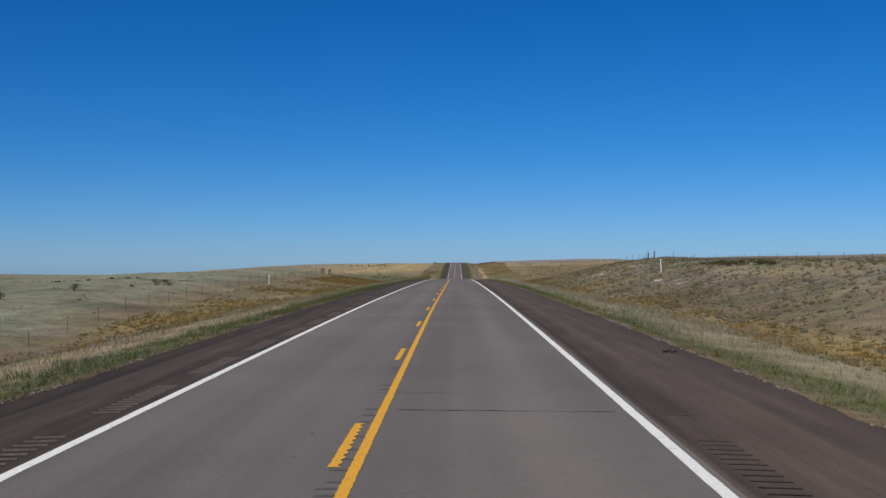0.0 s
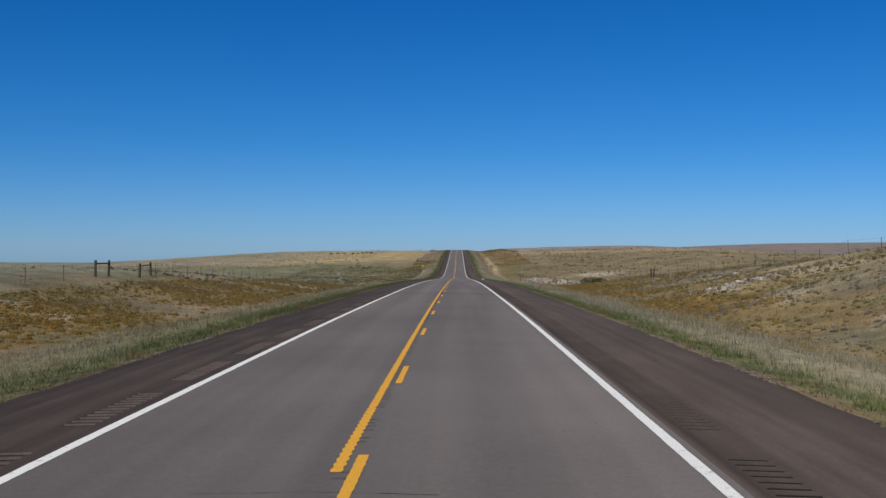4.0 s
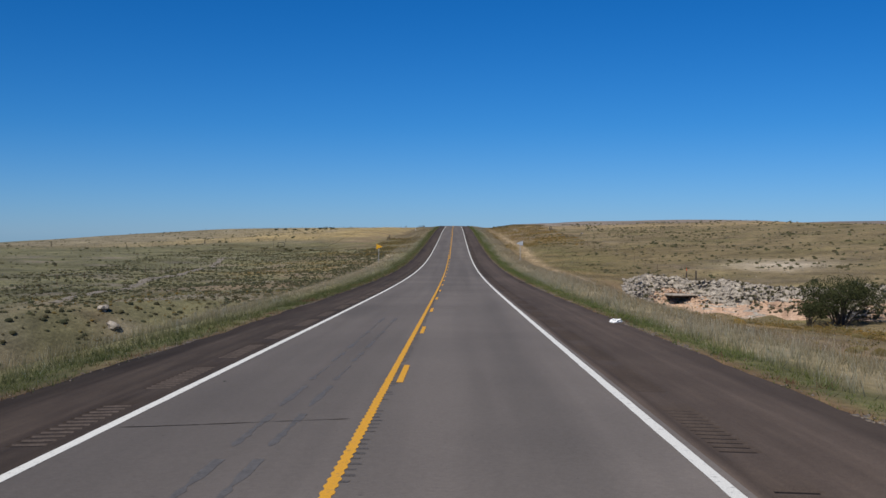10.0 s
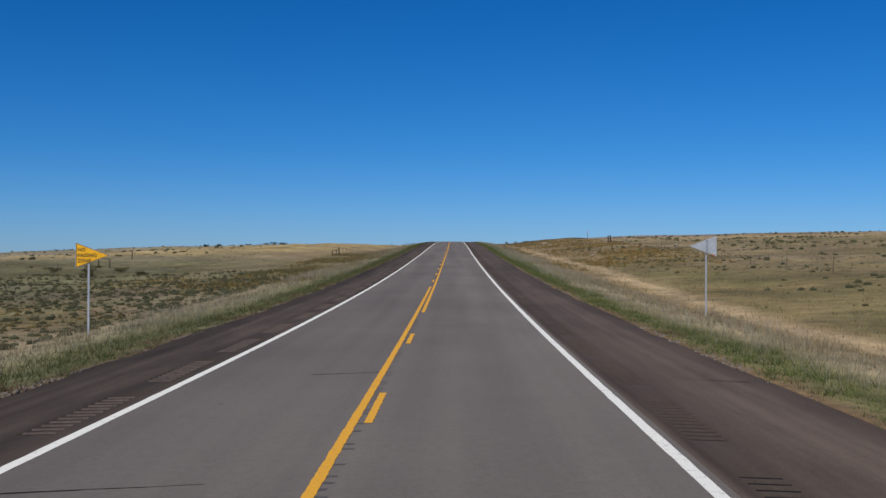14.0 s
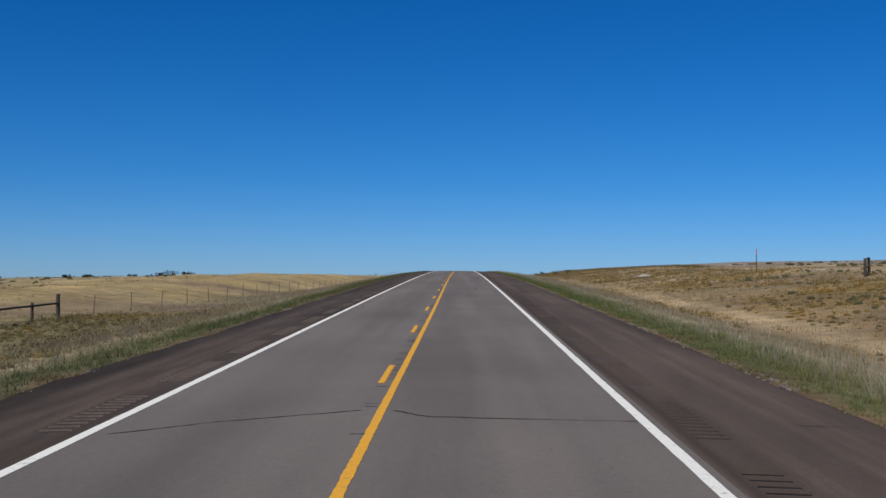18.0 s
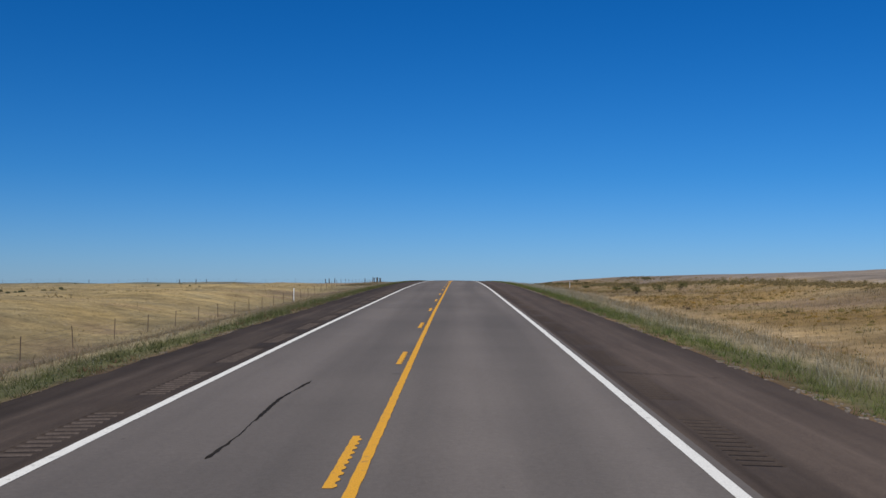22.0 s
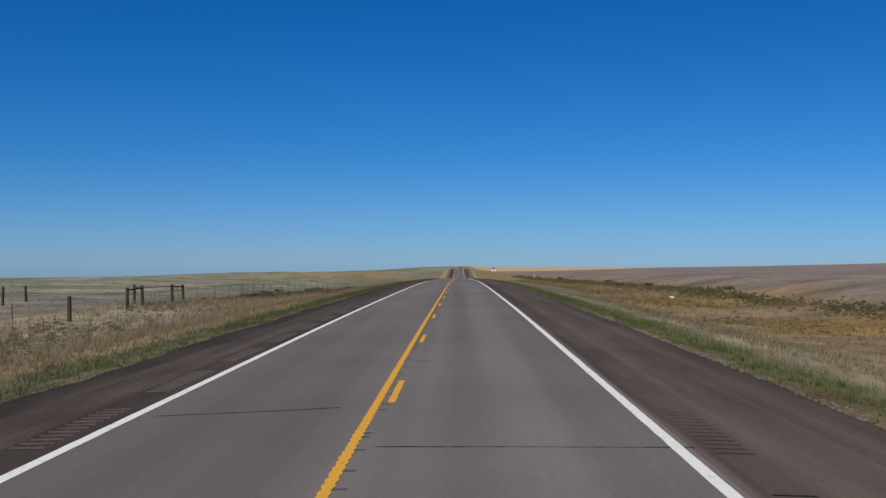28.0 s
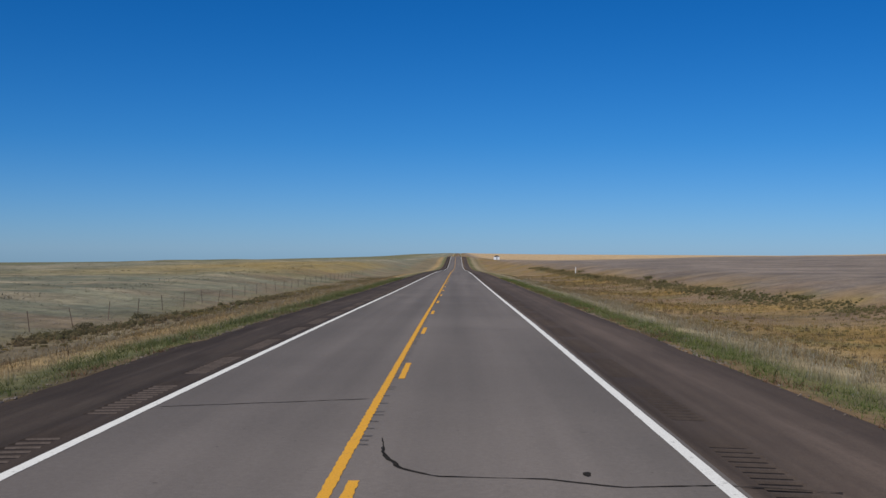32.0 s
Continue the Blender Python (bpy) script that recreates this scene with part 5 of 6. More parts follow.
def cream_outcrop(x, y, size, label):
    """A broken wedge of pale rock and earth that climbs to one end and drops off there."""
    bm = bmesh.new()
    bmesh.ops.create_icosphere(bm, subdivisions=4, radius=1)
    for v in bm.verts:
        n = 0.26 * noise.noise(v.co * 1.6 + Vector((4, 1, 0))) + 0.16 * noise.noise(v.co * 4.1) + 0.08 * noise.noise(v.co * 10.0)
        u = (v.co.x + 1) / 2
        h = size[2] * (0.08 + 1.0 * u ** 2.4)
        v.co = Vector((v.co.x * size[0] + 0.7 * max(v.co.z, 0) * u, v.co.y * size[1] * (0.55 + 0.45 * u), v.co.z * h)) * (1 + n)
        v.co.z = round(v.co.z / 0.22) * 0.22 * 0.55 + v.co.z * 0.45
    me = bpy.data.meshes.new("boulder")
    bm.to_mesh(me)
    bm.free()
    me.materials.append(CREAM)
    ob = new("boulder", me)
    ob.matrix_world = pose(x, y, gz(x, y) - 0.1, 0, 0, 6)
    return tagged(ob, label, "boulder", "pale boulders")


cream_outcrop(-39.3, 406.0, (4.5, 1.7, 2.5), "long sloping pale cream outcrop above a dry creek")
boulder(-23.6, 422.4, 0.6, 0.5, 0.45, 3, "grey weathered boulder on a sage slope")
boulder(-24.9, 423.9, 0.5, 0.4, 0.35, 4, "small grey boulder on a sage slope")
boulder(-26.5, 372.0, 0.6, 0.5, 0.4, 0, "small white stone in dry grass")
boulder(23.6, 750.5, 0.9, 0.5, 0.28, 5, "flat white stone slab among tan weeds")
boulder(39.0, 668.0, 0.5, 0.4, 0.4, 1, "small white stone on a sage slope")

CHALK = speckled("white_rock", (0.26, 0.235, 0.195), (0.54, 0.49, 0.42), 2.4, 0.9, 0.8, 0.05, fine=5)
CHALKY = [rock_mesh(k + 20, 0.5, CHALK) for k in range(4)]


def outcrop(x, y, wide, deep, count, seed):
    """A patch of broken white rock breaking through a slope."""
    r = np.random.RandomState(seed)
    e = empty("rock_outcrop", x, y, gz(x, y))
    tagged(e, "broken white rock breaking through a weedy slope", "rock outcrop", "white rock outcrops")
    for k in range(count):
        dx, dy = wide * 0.42 * r.randn(), deep * 0.42 * r.randn()
        q = new("rock", CHALKY[r.randint(4)])
        q.parent = e
        m = 0.10 + 0.22 * r.rand() ** 2
        q.matrix_local = pose(dx, dy, gz(x + dx, y + dy) - gz(x, y), r.uniform(-12, 12), r.uniform(-12, 12), r.uniform(0, 360)) @ Matrix.Diagonal((m * r.uniform(1.0, 1.9), m, m * 0.6, 1))
    n = 7 * count
    cx, cy = x + wide * 0.5 * r.randn(n), y + deep * 0.5 * r.randn(n)
    rub = chips("rubble", cx - x, cy - y, ground_z(cx, cy) - gz(x, y), 0.03 + 0.11 * r.rand(n) ** 2, CHALK, "small white rubble", r)
    rub.parent = e


for k, (x, y, wide, deep, count) in enumerate(((-22.1, 161.5, 3.0, 2.0, 8), (-19.6, 161.0, 1.2, 0.8, 4), (-18.4, 152.5, 1.0, 0.8, 3), (-16.0, 161.5, 0.8, 0.6, 3),
                                               (-24.6, 271.5, 3.0, 2.0, 9), (-20.9, 269.0, 2.2, 1.2, 5), (-17.5, 268.0, 1.6, 0.8, 3), (22.6, 221.5, 3.4, 3.0, 30),
                                               (24.0, 236.0, 2.6, 1.6, 9), (22.6, 162.6, 2.4, 2.2, 14), (21.8, 109.2, 0.9, 1.6, 6), (21.6, 96.9, 0.9, 1.4, 6), (23.2, 159.0, 0.9, 1.0, 4),
                                               (23.2, 265.6, 3.4, 2.2, 20), (32.3, 296.8, 3.4, 1.8, 13), (28.0, 281.0, 1.6, 1.0, 8), (24.2, 731.2, 1.8, 1.8, 5), (24.8, 719.9, 1.6, 1.6, 5),
                                               (23.1, 754.1, 1.6, 1.2, 6), (23.0, 658.9, 1.2, 1.6, 3), (22.1, 646.7, 1.2, 1.4, 3))):
    outcrop(x, y, wide, deep, count, 700 + k)

# faint dirt track climbing the sage slope
ty = np.arange(430, 570, 1.0)
tx = np.interp(ty, [425, 432, 473, 500, 556, 570], [-30.5, -31.2, -36.0, -38.6, -45.6, -48.0]) + 0.35 * wave(ty * 0, ty, 28, 97)
tw = 0.75 + 0.3 * wave(ty * 0, ty, 11, 98)
side_x = np.stack([tx + tw * u for u in (-1, -0.4, 0.4, 1)])
side_y = np.repeat(ty[None], 4, 0)
DIRT = speckled("track_dirt", (0.16, 0.135, 0.10), (0.25, 0.215, 0.165), 1.2, 0.95, 0.6, 0.02)
track = smooth(raw("dirt_track", np.c_[side_x.ravel(), side_y.ravel(), (ground_z(side_x, side_y) + np.array([-0.06, 0.07, 0.07, -0.06])[:, None]).ravel()], grid_faces(4, len(ty)), DIRT))
tagged(track, "faint pale dirt track climbing a sage slope", "track", kind="structure")



def strew(n, x0, x1, y0, y1, lo, hi, label):
    ob = stones("scattered_stones", n, x0, x1, y0, y1, lo, hi, STONE, label)
    tagged(ob, category="stones")


strew(140, 18, 27, 92, 130, 0.03, 0.10, "scattered pale stones on a bare eroded slope")
strew(110, 22, 27, 260, 272, 0.03, 0.13, "pale broken rock in a weedy slope")
strew(90, 33, 42, 316, 334, 0.03, 0.13, "pale broken rock in a weedy slope")
strew(100, 18, 26, 195, 235, 0.03, 0.10, "scattered pale stones on a bare eroded slope")
strew(200, 34, 75, 230, 310, 0.04, 0.2, "scattered pale stones on a bare eroded slope")
strew(120, -23, -17, 152, 168, 0.03, 0.11, "scattered pale stones on a bare eroded slope")
strew(170, -28, -20, 264, 274, 0.03, 0.13, "scattered pale stones on a bare eroded slope")
strew(200, 20, 40, 690, 800, 0.03, 0.10, "scattered pale stones among dry weeds")
strew(260, 30, 90, 480, 500, 0.03, 0.10, "pale rubble along the top of the creek bank")


# ---- shrubs ----
def leaves(n, lobes, size, seed):
    """Leaf triangles spread through several lobes."""
    r = np.random.RandomState(seed)
    which = r.randint(0, len(lobes), n)
    L = np.array(lobes)[which]
    d = r.randn(n, 3)
    d /= np.linalg.norm(d, axis=1)[:, None]
    rad = r.uniform(0.45, 1.05, n) ** 0.6
    c = L[:, :3] + d * rad[:, None] * L[:, 3:6]
    c[:, 2] = np.maximum(c[:, 2], 0.03)
    a, b = r.randn(n, 3), r.randn(n, 3)
    a /= np.linalg.norm(a, axis=1)[:, None]
    b /= np.linalg.norm(b, axis=1)[:, None]
    s = size * r.uniform(0.6, 1.5, n)[:, None]
    v = np.stack([c - a * s, c + a * s * 0.7 + b * s * 0.5, c + b * s], 1)
    return v.reshape(-1, 3), np.arange(3 * n).reshape(-1, 3)


def shrub(x, y, w, h, colour, n, leaf, seed, label, name="shrub", category="shrub", group=""):
    r = random.Random(seed)
    e = empty(name, x, y, gz(x, y) - 0.05)
    tagged(e, label, category, group)
    lobes = []
    bm = bmesh.new()
    for k in range(6 + n // 900):
        a, q = r.uniform(0, 6.28), r.uniform(0.1, 0.42) * w
        cx, cyy, cz = math.cos(a) * q, math.sin(a) * q * 0.8, h * r.uniform(0.38, 0.78)
        s = r.uniform(0.13, 0.24)
        lobes.append((cx, cyy, cz, w * s, w * s, h * s * 1.1))
        kx, ky = cx * 0.45 + r.uniform(-0.05, 0.05) * w, cyy * 0.45
        t = 0.012 * h + 0.01
        rod(bm, (cx * 0.1, cyy * 0.1, -0.2), (kx, ky, cz * 0.55), t * 1.6, t, 6)
        rod(bm, (kx, ky, cz * 0.55), (cx, cyy, cz), t, t * 0.4, 5)
    part("stems", bm, BARK, e)
    v, f = leaves(n, lobes, leaf, seed)
    t = np.repeat(np.array(colour)[None], len(v), 0) * np.repeat(np.random.RandomState(seed).uniform(0.7, 1.25, (len(v) // 3, 1)), 3, 0)
    ob = raw("foliage", v, f, TWIG, t)
    ob.parent = e
    return e


DARK_GREEN, JUNIPER, WEED_GREEN = (0.074, 0.082, 0.036), (0.050, 0.052, 0.026), (0.085, 0.095, 0.028)
shrub(41.5, 459.0, 9.0, 5.6, DARK_GREEN, 13000, 0.125, 1, "tall dark green willow bush growing from the creek bed", "bush", "bush")
shrub(37.6, 457.5, 3.6, 3.4, DARK_GREEN, 4200, 0.11, 2, "dark green willow bush beside a taller one", "bush", "bush")
shrub(47.5, 458.0, 3.4, 2.8, WEED_GREEN, 3200, 0.10, 3, "olive willow bush beside a taller one", "bush", "bush")
shrub(55.5, 450.0, 2.6, 3.0, DARK_GREEN, 2400, 0.10, 4, "small dark green bush against pale rock", "bush", "bush")
for k, (x, y, w, h) in enumerate(((-83, 845, 2.0, 1.0), (-79.5, 846, 3.2, 1.0), (-75, 847, 3.2, 1.0), (-68.5, 843, 2.6, 1.3), (-65.6, 845, 2.4, 1.2),
                                  (-61.5, 842, 3.4, 1.6), (-59.2, 840, 3.2, 1.7), (-56.8, 843, 3.0, 1.3))):
    shrub(x, y, w, h, JUNIPER, 420, 0.16, 20 + k, "low dark juniper shrub on a grassy ridge", "shrub", "shrub", "shrubs on the ridge")
for k, (x, y, w, h) in enumerate(((28.4, 113.5, 2.0, 0.55), (28.5, 109.5, 2.4, 0.7), (28.3, 105.5, 2.6, 0.7), (28.6, 102.5, 2.0, 0.65), (28.8, 97, 2.2, 0.7), (29.0, 94, 2.0, 0.75))):
    shrub(x, y, w, h, (0.115, 0.105, 0.042), 900, 0.065, 40 + k, "low olive green bush on a roadside rise", "shrub", "shrub", "bushes on the rise")
for k, (x, y, w, h) in enumerate(((19.5, 860.5, 1.5, 1.0), (23.0, 866, 2.2, 1.1), (26.0, 871, 2.8, 1.2), (24.0, 905, 1.8, 0.6), (27.0, 915, 2.0, 0.6), (31.0, 921, 2.0, 0.6), (22.5, 931, 1.6, 0.6))):
    shrub(x, y, w, h, (0.13, 0.13, 0.05), 620, 0.07, 60 + k, "green leafy weed clump in dry roadside grass", "shrub", "shrub", "weed clumps by the road")
for k in range(16):
    y = 955 + 24.5 * k + 6 * math.sin(k * 2.7)
    shrub(25.4 + 1.3 * math.sin(k * 1.9), y, 2.0 + 0.7 * math.sin(k * 3.1), 0.6 + 0.15 * math.sin(k * 1.3), (0.125, 0.12, 0.048) if k % 3 else (0.16, 0.13, 0.055), 420, 0.075, 90 + k,
          "olive weed clump along a plowed field's edge", "shrub", "shrub", "weeds at the field's edge")
for k, (x, y, w, h) in enumerate(((-38.5, 600, 2.6, 0.9), (-41.0, 606, 3.0, 1.0), (-44.0, 617, 2.4, 0.9), (-38.0, 609, 2.2, 0.7), (-47.0, 612, 2.6, 0.8), (-34.0, 604, 1.8, 0.6))):
    shrub(x, y, w, h, (0.105, 0.10, 0.042), 520, 0.085, 170 + k, "low olive brush on a sage slope", "shrub", "shrub", "brush on the sage slope")
for k in range(9):
    shrub(-18.0 - (k % 3) * 0.8, 1040 + 13.0 * k, 1.5, 0.6, (0.13, 0.115, 0.062), 900, 0.045, 130 + k, "dry brown weed clump along a sagging fence", "shrub", "shrub", "weeds along the fence")
for k, (x, y) in enumerate(((-36.7, 102.4), (-32.7, 117.4), (-31.4, 118.0), (-39.2, 91.3))):
    shrub(x, y, 1.5, 0.85, (0.085, 0.085, 0.05), 420, 0.06, 150 + k, "dark grey green bush alone in pale pasture", "shrub", "shrub", "bushes in the pasture")


# ---- grass ----
def blades(name, x, y, h, w, low, tip, label, lean=0.35, seed=0):
    """One thin triangle a blade, coloured from its foot to its tip."""
    r = np.random.RandomState(seed)
    n = len(x)
    z = ground_z(x, y) - 0.02
    a = r.uniform(0, np.pi, n)
    ox, oy = np.cos(a) * w / 2, np.sin(a) * w / 2
    lx, ly = r.randn(n) * lean * h, r.randn(n) * lean * h
    v = np.empty((n, 3, 3))
    v[:, 0] = np.stack([x - ox, y - oy, z], 1)
    v[:, 1] = np.stack([x + ox, y + oy, z], 1)
    v[:, 2] = np.stack([x + lx, y + ly, z + h], 1)
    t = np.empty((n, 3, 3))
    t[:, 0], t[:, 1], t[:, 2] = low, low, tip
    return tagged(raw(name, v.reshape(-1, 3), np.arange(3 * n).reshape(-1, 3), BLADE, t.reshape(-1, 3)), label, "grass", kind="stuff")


def mixc(a, b, k):
    return np.array(a)[None] * (1 - k[:, None]) + np.array(b)[None] * k[:, None]


def tufts(name, x, y, m, spread, h, w, low, tip, label, lean, seed):
    """Bunches of m blades each."""
    r = np.random.RandomState(seed)
    n = len(x) * m
    X = np.repeat(x, m) + spread * r.randn(n)
    Y = np.repeat(y, m) + spread * r.randn(n)
    H = np.repeat(h, m) * r.uniform(0.55, 1.3, n)
    shade = r.uniform(0.8, 1.2, (n, 1))
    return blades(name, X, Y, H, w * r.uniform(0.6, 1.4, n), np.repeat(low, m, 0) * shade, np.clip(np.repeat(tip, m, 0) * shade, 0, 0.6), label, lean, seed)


gr = np.random.RandomState(5)
END = 1230.0
for sgn, edge in ((-1, LEFT_EDGE), (1, RIGHT_EDGE)):
    # low green clumps at the shoulder's edge, broken by bare and reddish spots
    n = 86000
    d = -0.08 + 3.4 * gr.rand(n) ** 1.2
    y = gr.uniform(-8, END, n)
    x = edge + sgn * d
    lump = 0.5 + 0.5 * wave(x, y, 2.2, 81)
    patch = 0.5 + 0.5 * wave(x, y, 14, 80)
    reach = np.interp(y, [250, 560, 600, 720, 760, 1300], [1.2, 1.9, 2.7, 2.7, 2.1, 2.0] if sgn > 0 else [2.3, 2.3, 2.3, 2.1, 2.1, 2.3]) + 0.6 * wave(x * 0, y, 37, 77) + 0.3 * wave(x * 0, y, 8, 76)
    keep = (gr.rand(n) < np.clip((d + 0.10) / 0.5, 0, 1) * 0.5 + np.clip(lump * 1.6 - 0.6, 0, 1)) & (gr.rand(n) < np.clip((reach - d) / 0.8 + 0.35, 0, 1))
    x, y, d, lump, patch = x[keep], y[keep], d[keep], lump[keep], patch[keep]
    h = 0.05 + 0.11 * np.clip(lump, 0, 1) * np.clip(0.4 + d, 0, 1) + 0.07 * patch + 0.03 * d
    lime = np.clip(wave(x, y, 11, 78) - 0.2, 0, 0.6)[:, None]
    red = (gr.rand(len(x)) < np.clip(0.7 * wave(x, y, 7, 79) + 0.05 - 0.35 * np.clip(d - 0.35, 0, 1), 0, 0.65) * (d < 1.0)).astype(float)
    k = np.clip(0.02 + 0.25 * gr.rand(len(x)) + 0.16 * (d - 1.0) + 0.25 * wave(x, y, 33, 82), 0, 1)
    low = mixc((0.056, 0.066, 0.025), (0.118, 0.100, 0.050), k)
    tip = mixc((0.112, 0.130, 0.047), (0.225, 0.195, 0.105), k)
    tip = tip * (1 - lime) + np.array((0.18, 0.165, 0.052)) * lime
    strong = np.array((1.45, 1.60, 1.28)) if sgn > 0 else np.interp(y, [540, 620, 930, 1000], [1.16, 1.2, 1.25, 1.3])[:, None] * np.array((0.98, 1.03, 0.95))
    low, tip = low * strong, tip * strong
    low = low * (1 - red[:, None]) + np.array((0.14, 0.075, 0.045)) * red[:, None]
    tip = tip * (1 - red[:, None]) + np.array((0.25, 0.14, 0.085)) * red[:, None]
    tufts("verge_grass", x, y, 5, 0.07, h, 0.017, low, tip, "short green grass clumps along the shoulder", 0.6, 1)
    # pale seeding grass behind it
    n = 74000
    d = 0.5 + 6.0 * gr.rand(n) ** 1.25
    y = gr.uniform(-8, END, n)
    x = edge + sgn * d
    patch = np.clip(0.55 + 0.35 * wave(x, y, 5, 83) + 0.3 * wave(x, y, 60, 84), 0, 1)
    keep = gr.rand(n) < (0.2 + 0.8 * patch) * np.clip((d - np.interp(y, [250, 480], [0.3, 0.9]) * (sgn > 0) - 0.9 * (sgn < 0)) / 1.0, 0.0, 1)
    x, y, d, patch = x[keep], y[keep], d[keep], patch[keep]
    tall = np.interp(y, [0, 150, 300, 420, 620, 700, 900, 980, 1230], [0.75, 0.75, 1.0, 1.3, 1.1, 0.6, 0.6, 0.8, 0.8] if sgn < 0 else [1.0, 1.0, 1.2, 1.45, 1.35, 1.2, 1.15, 1.05, 1.05])
    h = (0.10 + 0.30 * patch * np.clip((d - 0.5) / 1.2, 0.3, 1)) * gr.uniform(0.6, 1.3, len(x)) * tall
    k = np.clip(0.10 - 0.42 * (sgn < 0) * np.clip((575 - y) / 60, 0, 1) * np.clip((y - 40) / 60, 0, 1) - 0.16 * (sgn > 0) * np.clip((320 - y) / 60, 0, 1) + 0.22 * d + 0.16 * gr.randn(len(x)) + 0.25 * wave(x, y, 40, 86), 0, 1)
    warm = np.interp(y, [0, 640, 700, 880, 950, 1230], [0.1, 0.1, 0.65, 0.6, 1.0, 0.9] if sgn < 0 else [0.10, 0.10, 0.15, 0.2, 0.3, 0.3])
    warm = np.clip(warm + 0.3 * wave(x, y, 23, 89) + (0.15 * (d - 3) if sgn > 0 else 0), 0, 1)[:, None] * np.clip((d - 1.3) / 1.3, 0.1, 1)[:, None]
    low = mixc((0.090, 0.096, 0.043), (0.165, 0.142, 0.087), k)
    tip = mixc((0.165, 0.165, 0.085), (0.36, 0.305, 0.22), np.clip(k + 0.25 * gr.rand(len(x)), 0, 1))
    tip = tip * (1 - 0.75 * warm) + np.array((0.27, 0.185, 0.097)) * 0.75 * warm
    low = low * (1 - 0.5 * warm) + np.array((0.15, 0.104, 0.056)) * 0.5 * warm
    tip = np.clip(tip * np.interp(y, [400, 440, 620, 660], [1.0, 1.15, 1.15, 1.0])[:, None] * (np.interp(y, [250, 340, 420, 640, 780, 930, 1000], [1.14, 1.40, 1.30, 1.24, 1.16, 1.34, 1.22])[:, None] if sgn > 0 else 1.36), 0, 0.62)
    low = low * (1.24 if sgn > 0 else 1.38)
    seedy = (gr.rand(len(x)) < (0.33 if sgn > 0 else 0.13) * np.clip(1.3 - warm[:, 0], 0, 1))
    tip[seedy] = np.array((0.62, 0.57, 0.46))
    low[seedy] *= 1.3
    h[seedy] *= 1.15
    tufts("tall_grass", x, y, 5, 0.08, h, 0.014, low, tip, "tall dry grass with pale seed heads", 0.3, 2)
    # weeds and bunch grass out to the fence
    n = 44000
    d = 4.0 + 26 * gr.rand(n) ** 1.5
    y = gr.uniform(-8, END + 100, n)
    x = edge + sgn * d
    keep = (gr.rand(n) < 0.55 + 0.45 * wave(x, y, 6, 87)) & ~((x > 25.5) & (y > 940)) & ~((x > 31) & (y > 800))
    x, y = x[keep], y[keep]
    C = cover(x, y) * gr.uniform(0.75, 1.25, (len(x), 1))
    h = 0.06 + 0.16 * gr.rand(len(x)) ** 1.7
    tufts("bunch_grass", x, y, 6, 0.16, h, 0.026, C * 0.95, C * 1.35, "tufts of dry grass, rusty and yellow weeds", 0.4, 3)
    # grass of the open land
    n = 27000
    d = 26 + 170 * gr.rand(n) ** 1.7
    y = gr.uniform(0, END + 250, n)
    x = edge + sgn * d
    keep = (gr.rand(n) < 0.5 + 0.5 * wave(x, y, 14, 88)) & ~((x > 25.5) & (y > 940)) & ~((x > 31) & (y > 800))
    x, y = x[keep], y[keep]
    C = cover(x, y) * gr.uniform(0.75, 1.2, (len(x), 1))
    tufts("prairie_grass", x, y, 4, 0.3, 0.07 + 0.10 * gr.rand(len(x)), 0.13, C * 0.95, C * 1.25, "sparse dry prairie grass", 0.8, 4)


def meadow(n, x0, x1, y0, y1, lo, hi, tones, seed):
    """Thin dry grass in drifts of a few tones, out beyond the verge."""
    g = np.random.RandomState(seed)
    x, y = x0 + (x1 - x0) * g.rand(n) ** 1.25, g.uniform(y0, y1, n)
    keep = g.rand(n) < np.clip(0.7 + 0.5 * wave(x, y, 8, 101), 0.1, 1)
    x, y = x[keep], y[keep]
    pick = np.clip((0.5 + 0.6 * wave(x, y, 24, 102) + 0.3 * wave(x, y, 7, 103) + 0.16 * g.randn(len(x))) * (len(tones) - 1), 0, len(tones) - 1.001)
    i, u = pick.astype(int), (pick % 1)[:, None]
    T = np.array(tones)
    c = (T[i] * (1 - u) + T[i + 1] * u) * g.uniform(0.8, 1.2, (len(x), 1))
    h = lo + (hi - lo) * g.rand(len(x)) ** 1.5 * np.clip(0.7 + 0.5 * wave(x, y, 11, 104), 0.25, 1.2)
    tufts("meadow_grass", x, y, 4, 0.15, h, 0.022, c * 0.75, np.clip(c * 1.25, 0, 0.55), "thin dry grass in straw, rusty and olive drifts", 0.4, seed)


BLOND_TONE = (0.40, 0.33, 0.22)
STRAW_TONE, ORANGE_TONE, RUST_TONE, OLIVE_TONE, LILAC_TONE = (0.34, 0.27, 0.165), (0.31, 0.19, 0.065), (0.22, 0.145, 0.085), (0.155, 0.14, 0.062), (0.27, 0.225, 0.175)
meadow(26000, 11, 34, 690, 960, 0.10, 0.42, (OLIVE_TONE, STRAW_TONE, ORANGE_TONE, STRAW_TONE, RUST_TONE, OLIVE_TONE), 411)
meadow(22000, 10.5, 25, 940, 1250, 0.10, 0.40, (STRAW_TONE, RUST_TONE, ORANGE_TONE, OLIVE_TONE), 412)
meadow(15000, 11, 38, 280, 455, 0.10, 0.38, (OLIVE_TONE, STRAW_TONE, ORANGE_TONE, OLIVE_TONE), 413)
meadow(11000, 11, 27, 0, 270, 0.08, 0.34, (LILAC_TONE, STRAW_TONE, ORANGE_TONE, OLIVE_TONE, LILAC_TONE), 414)
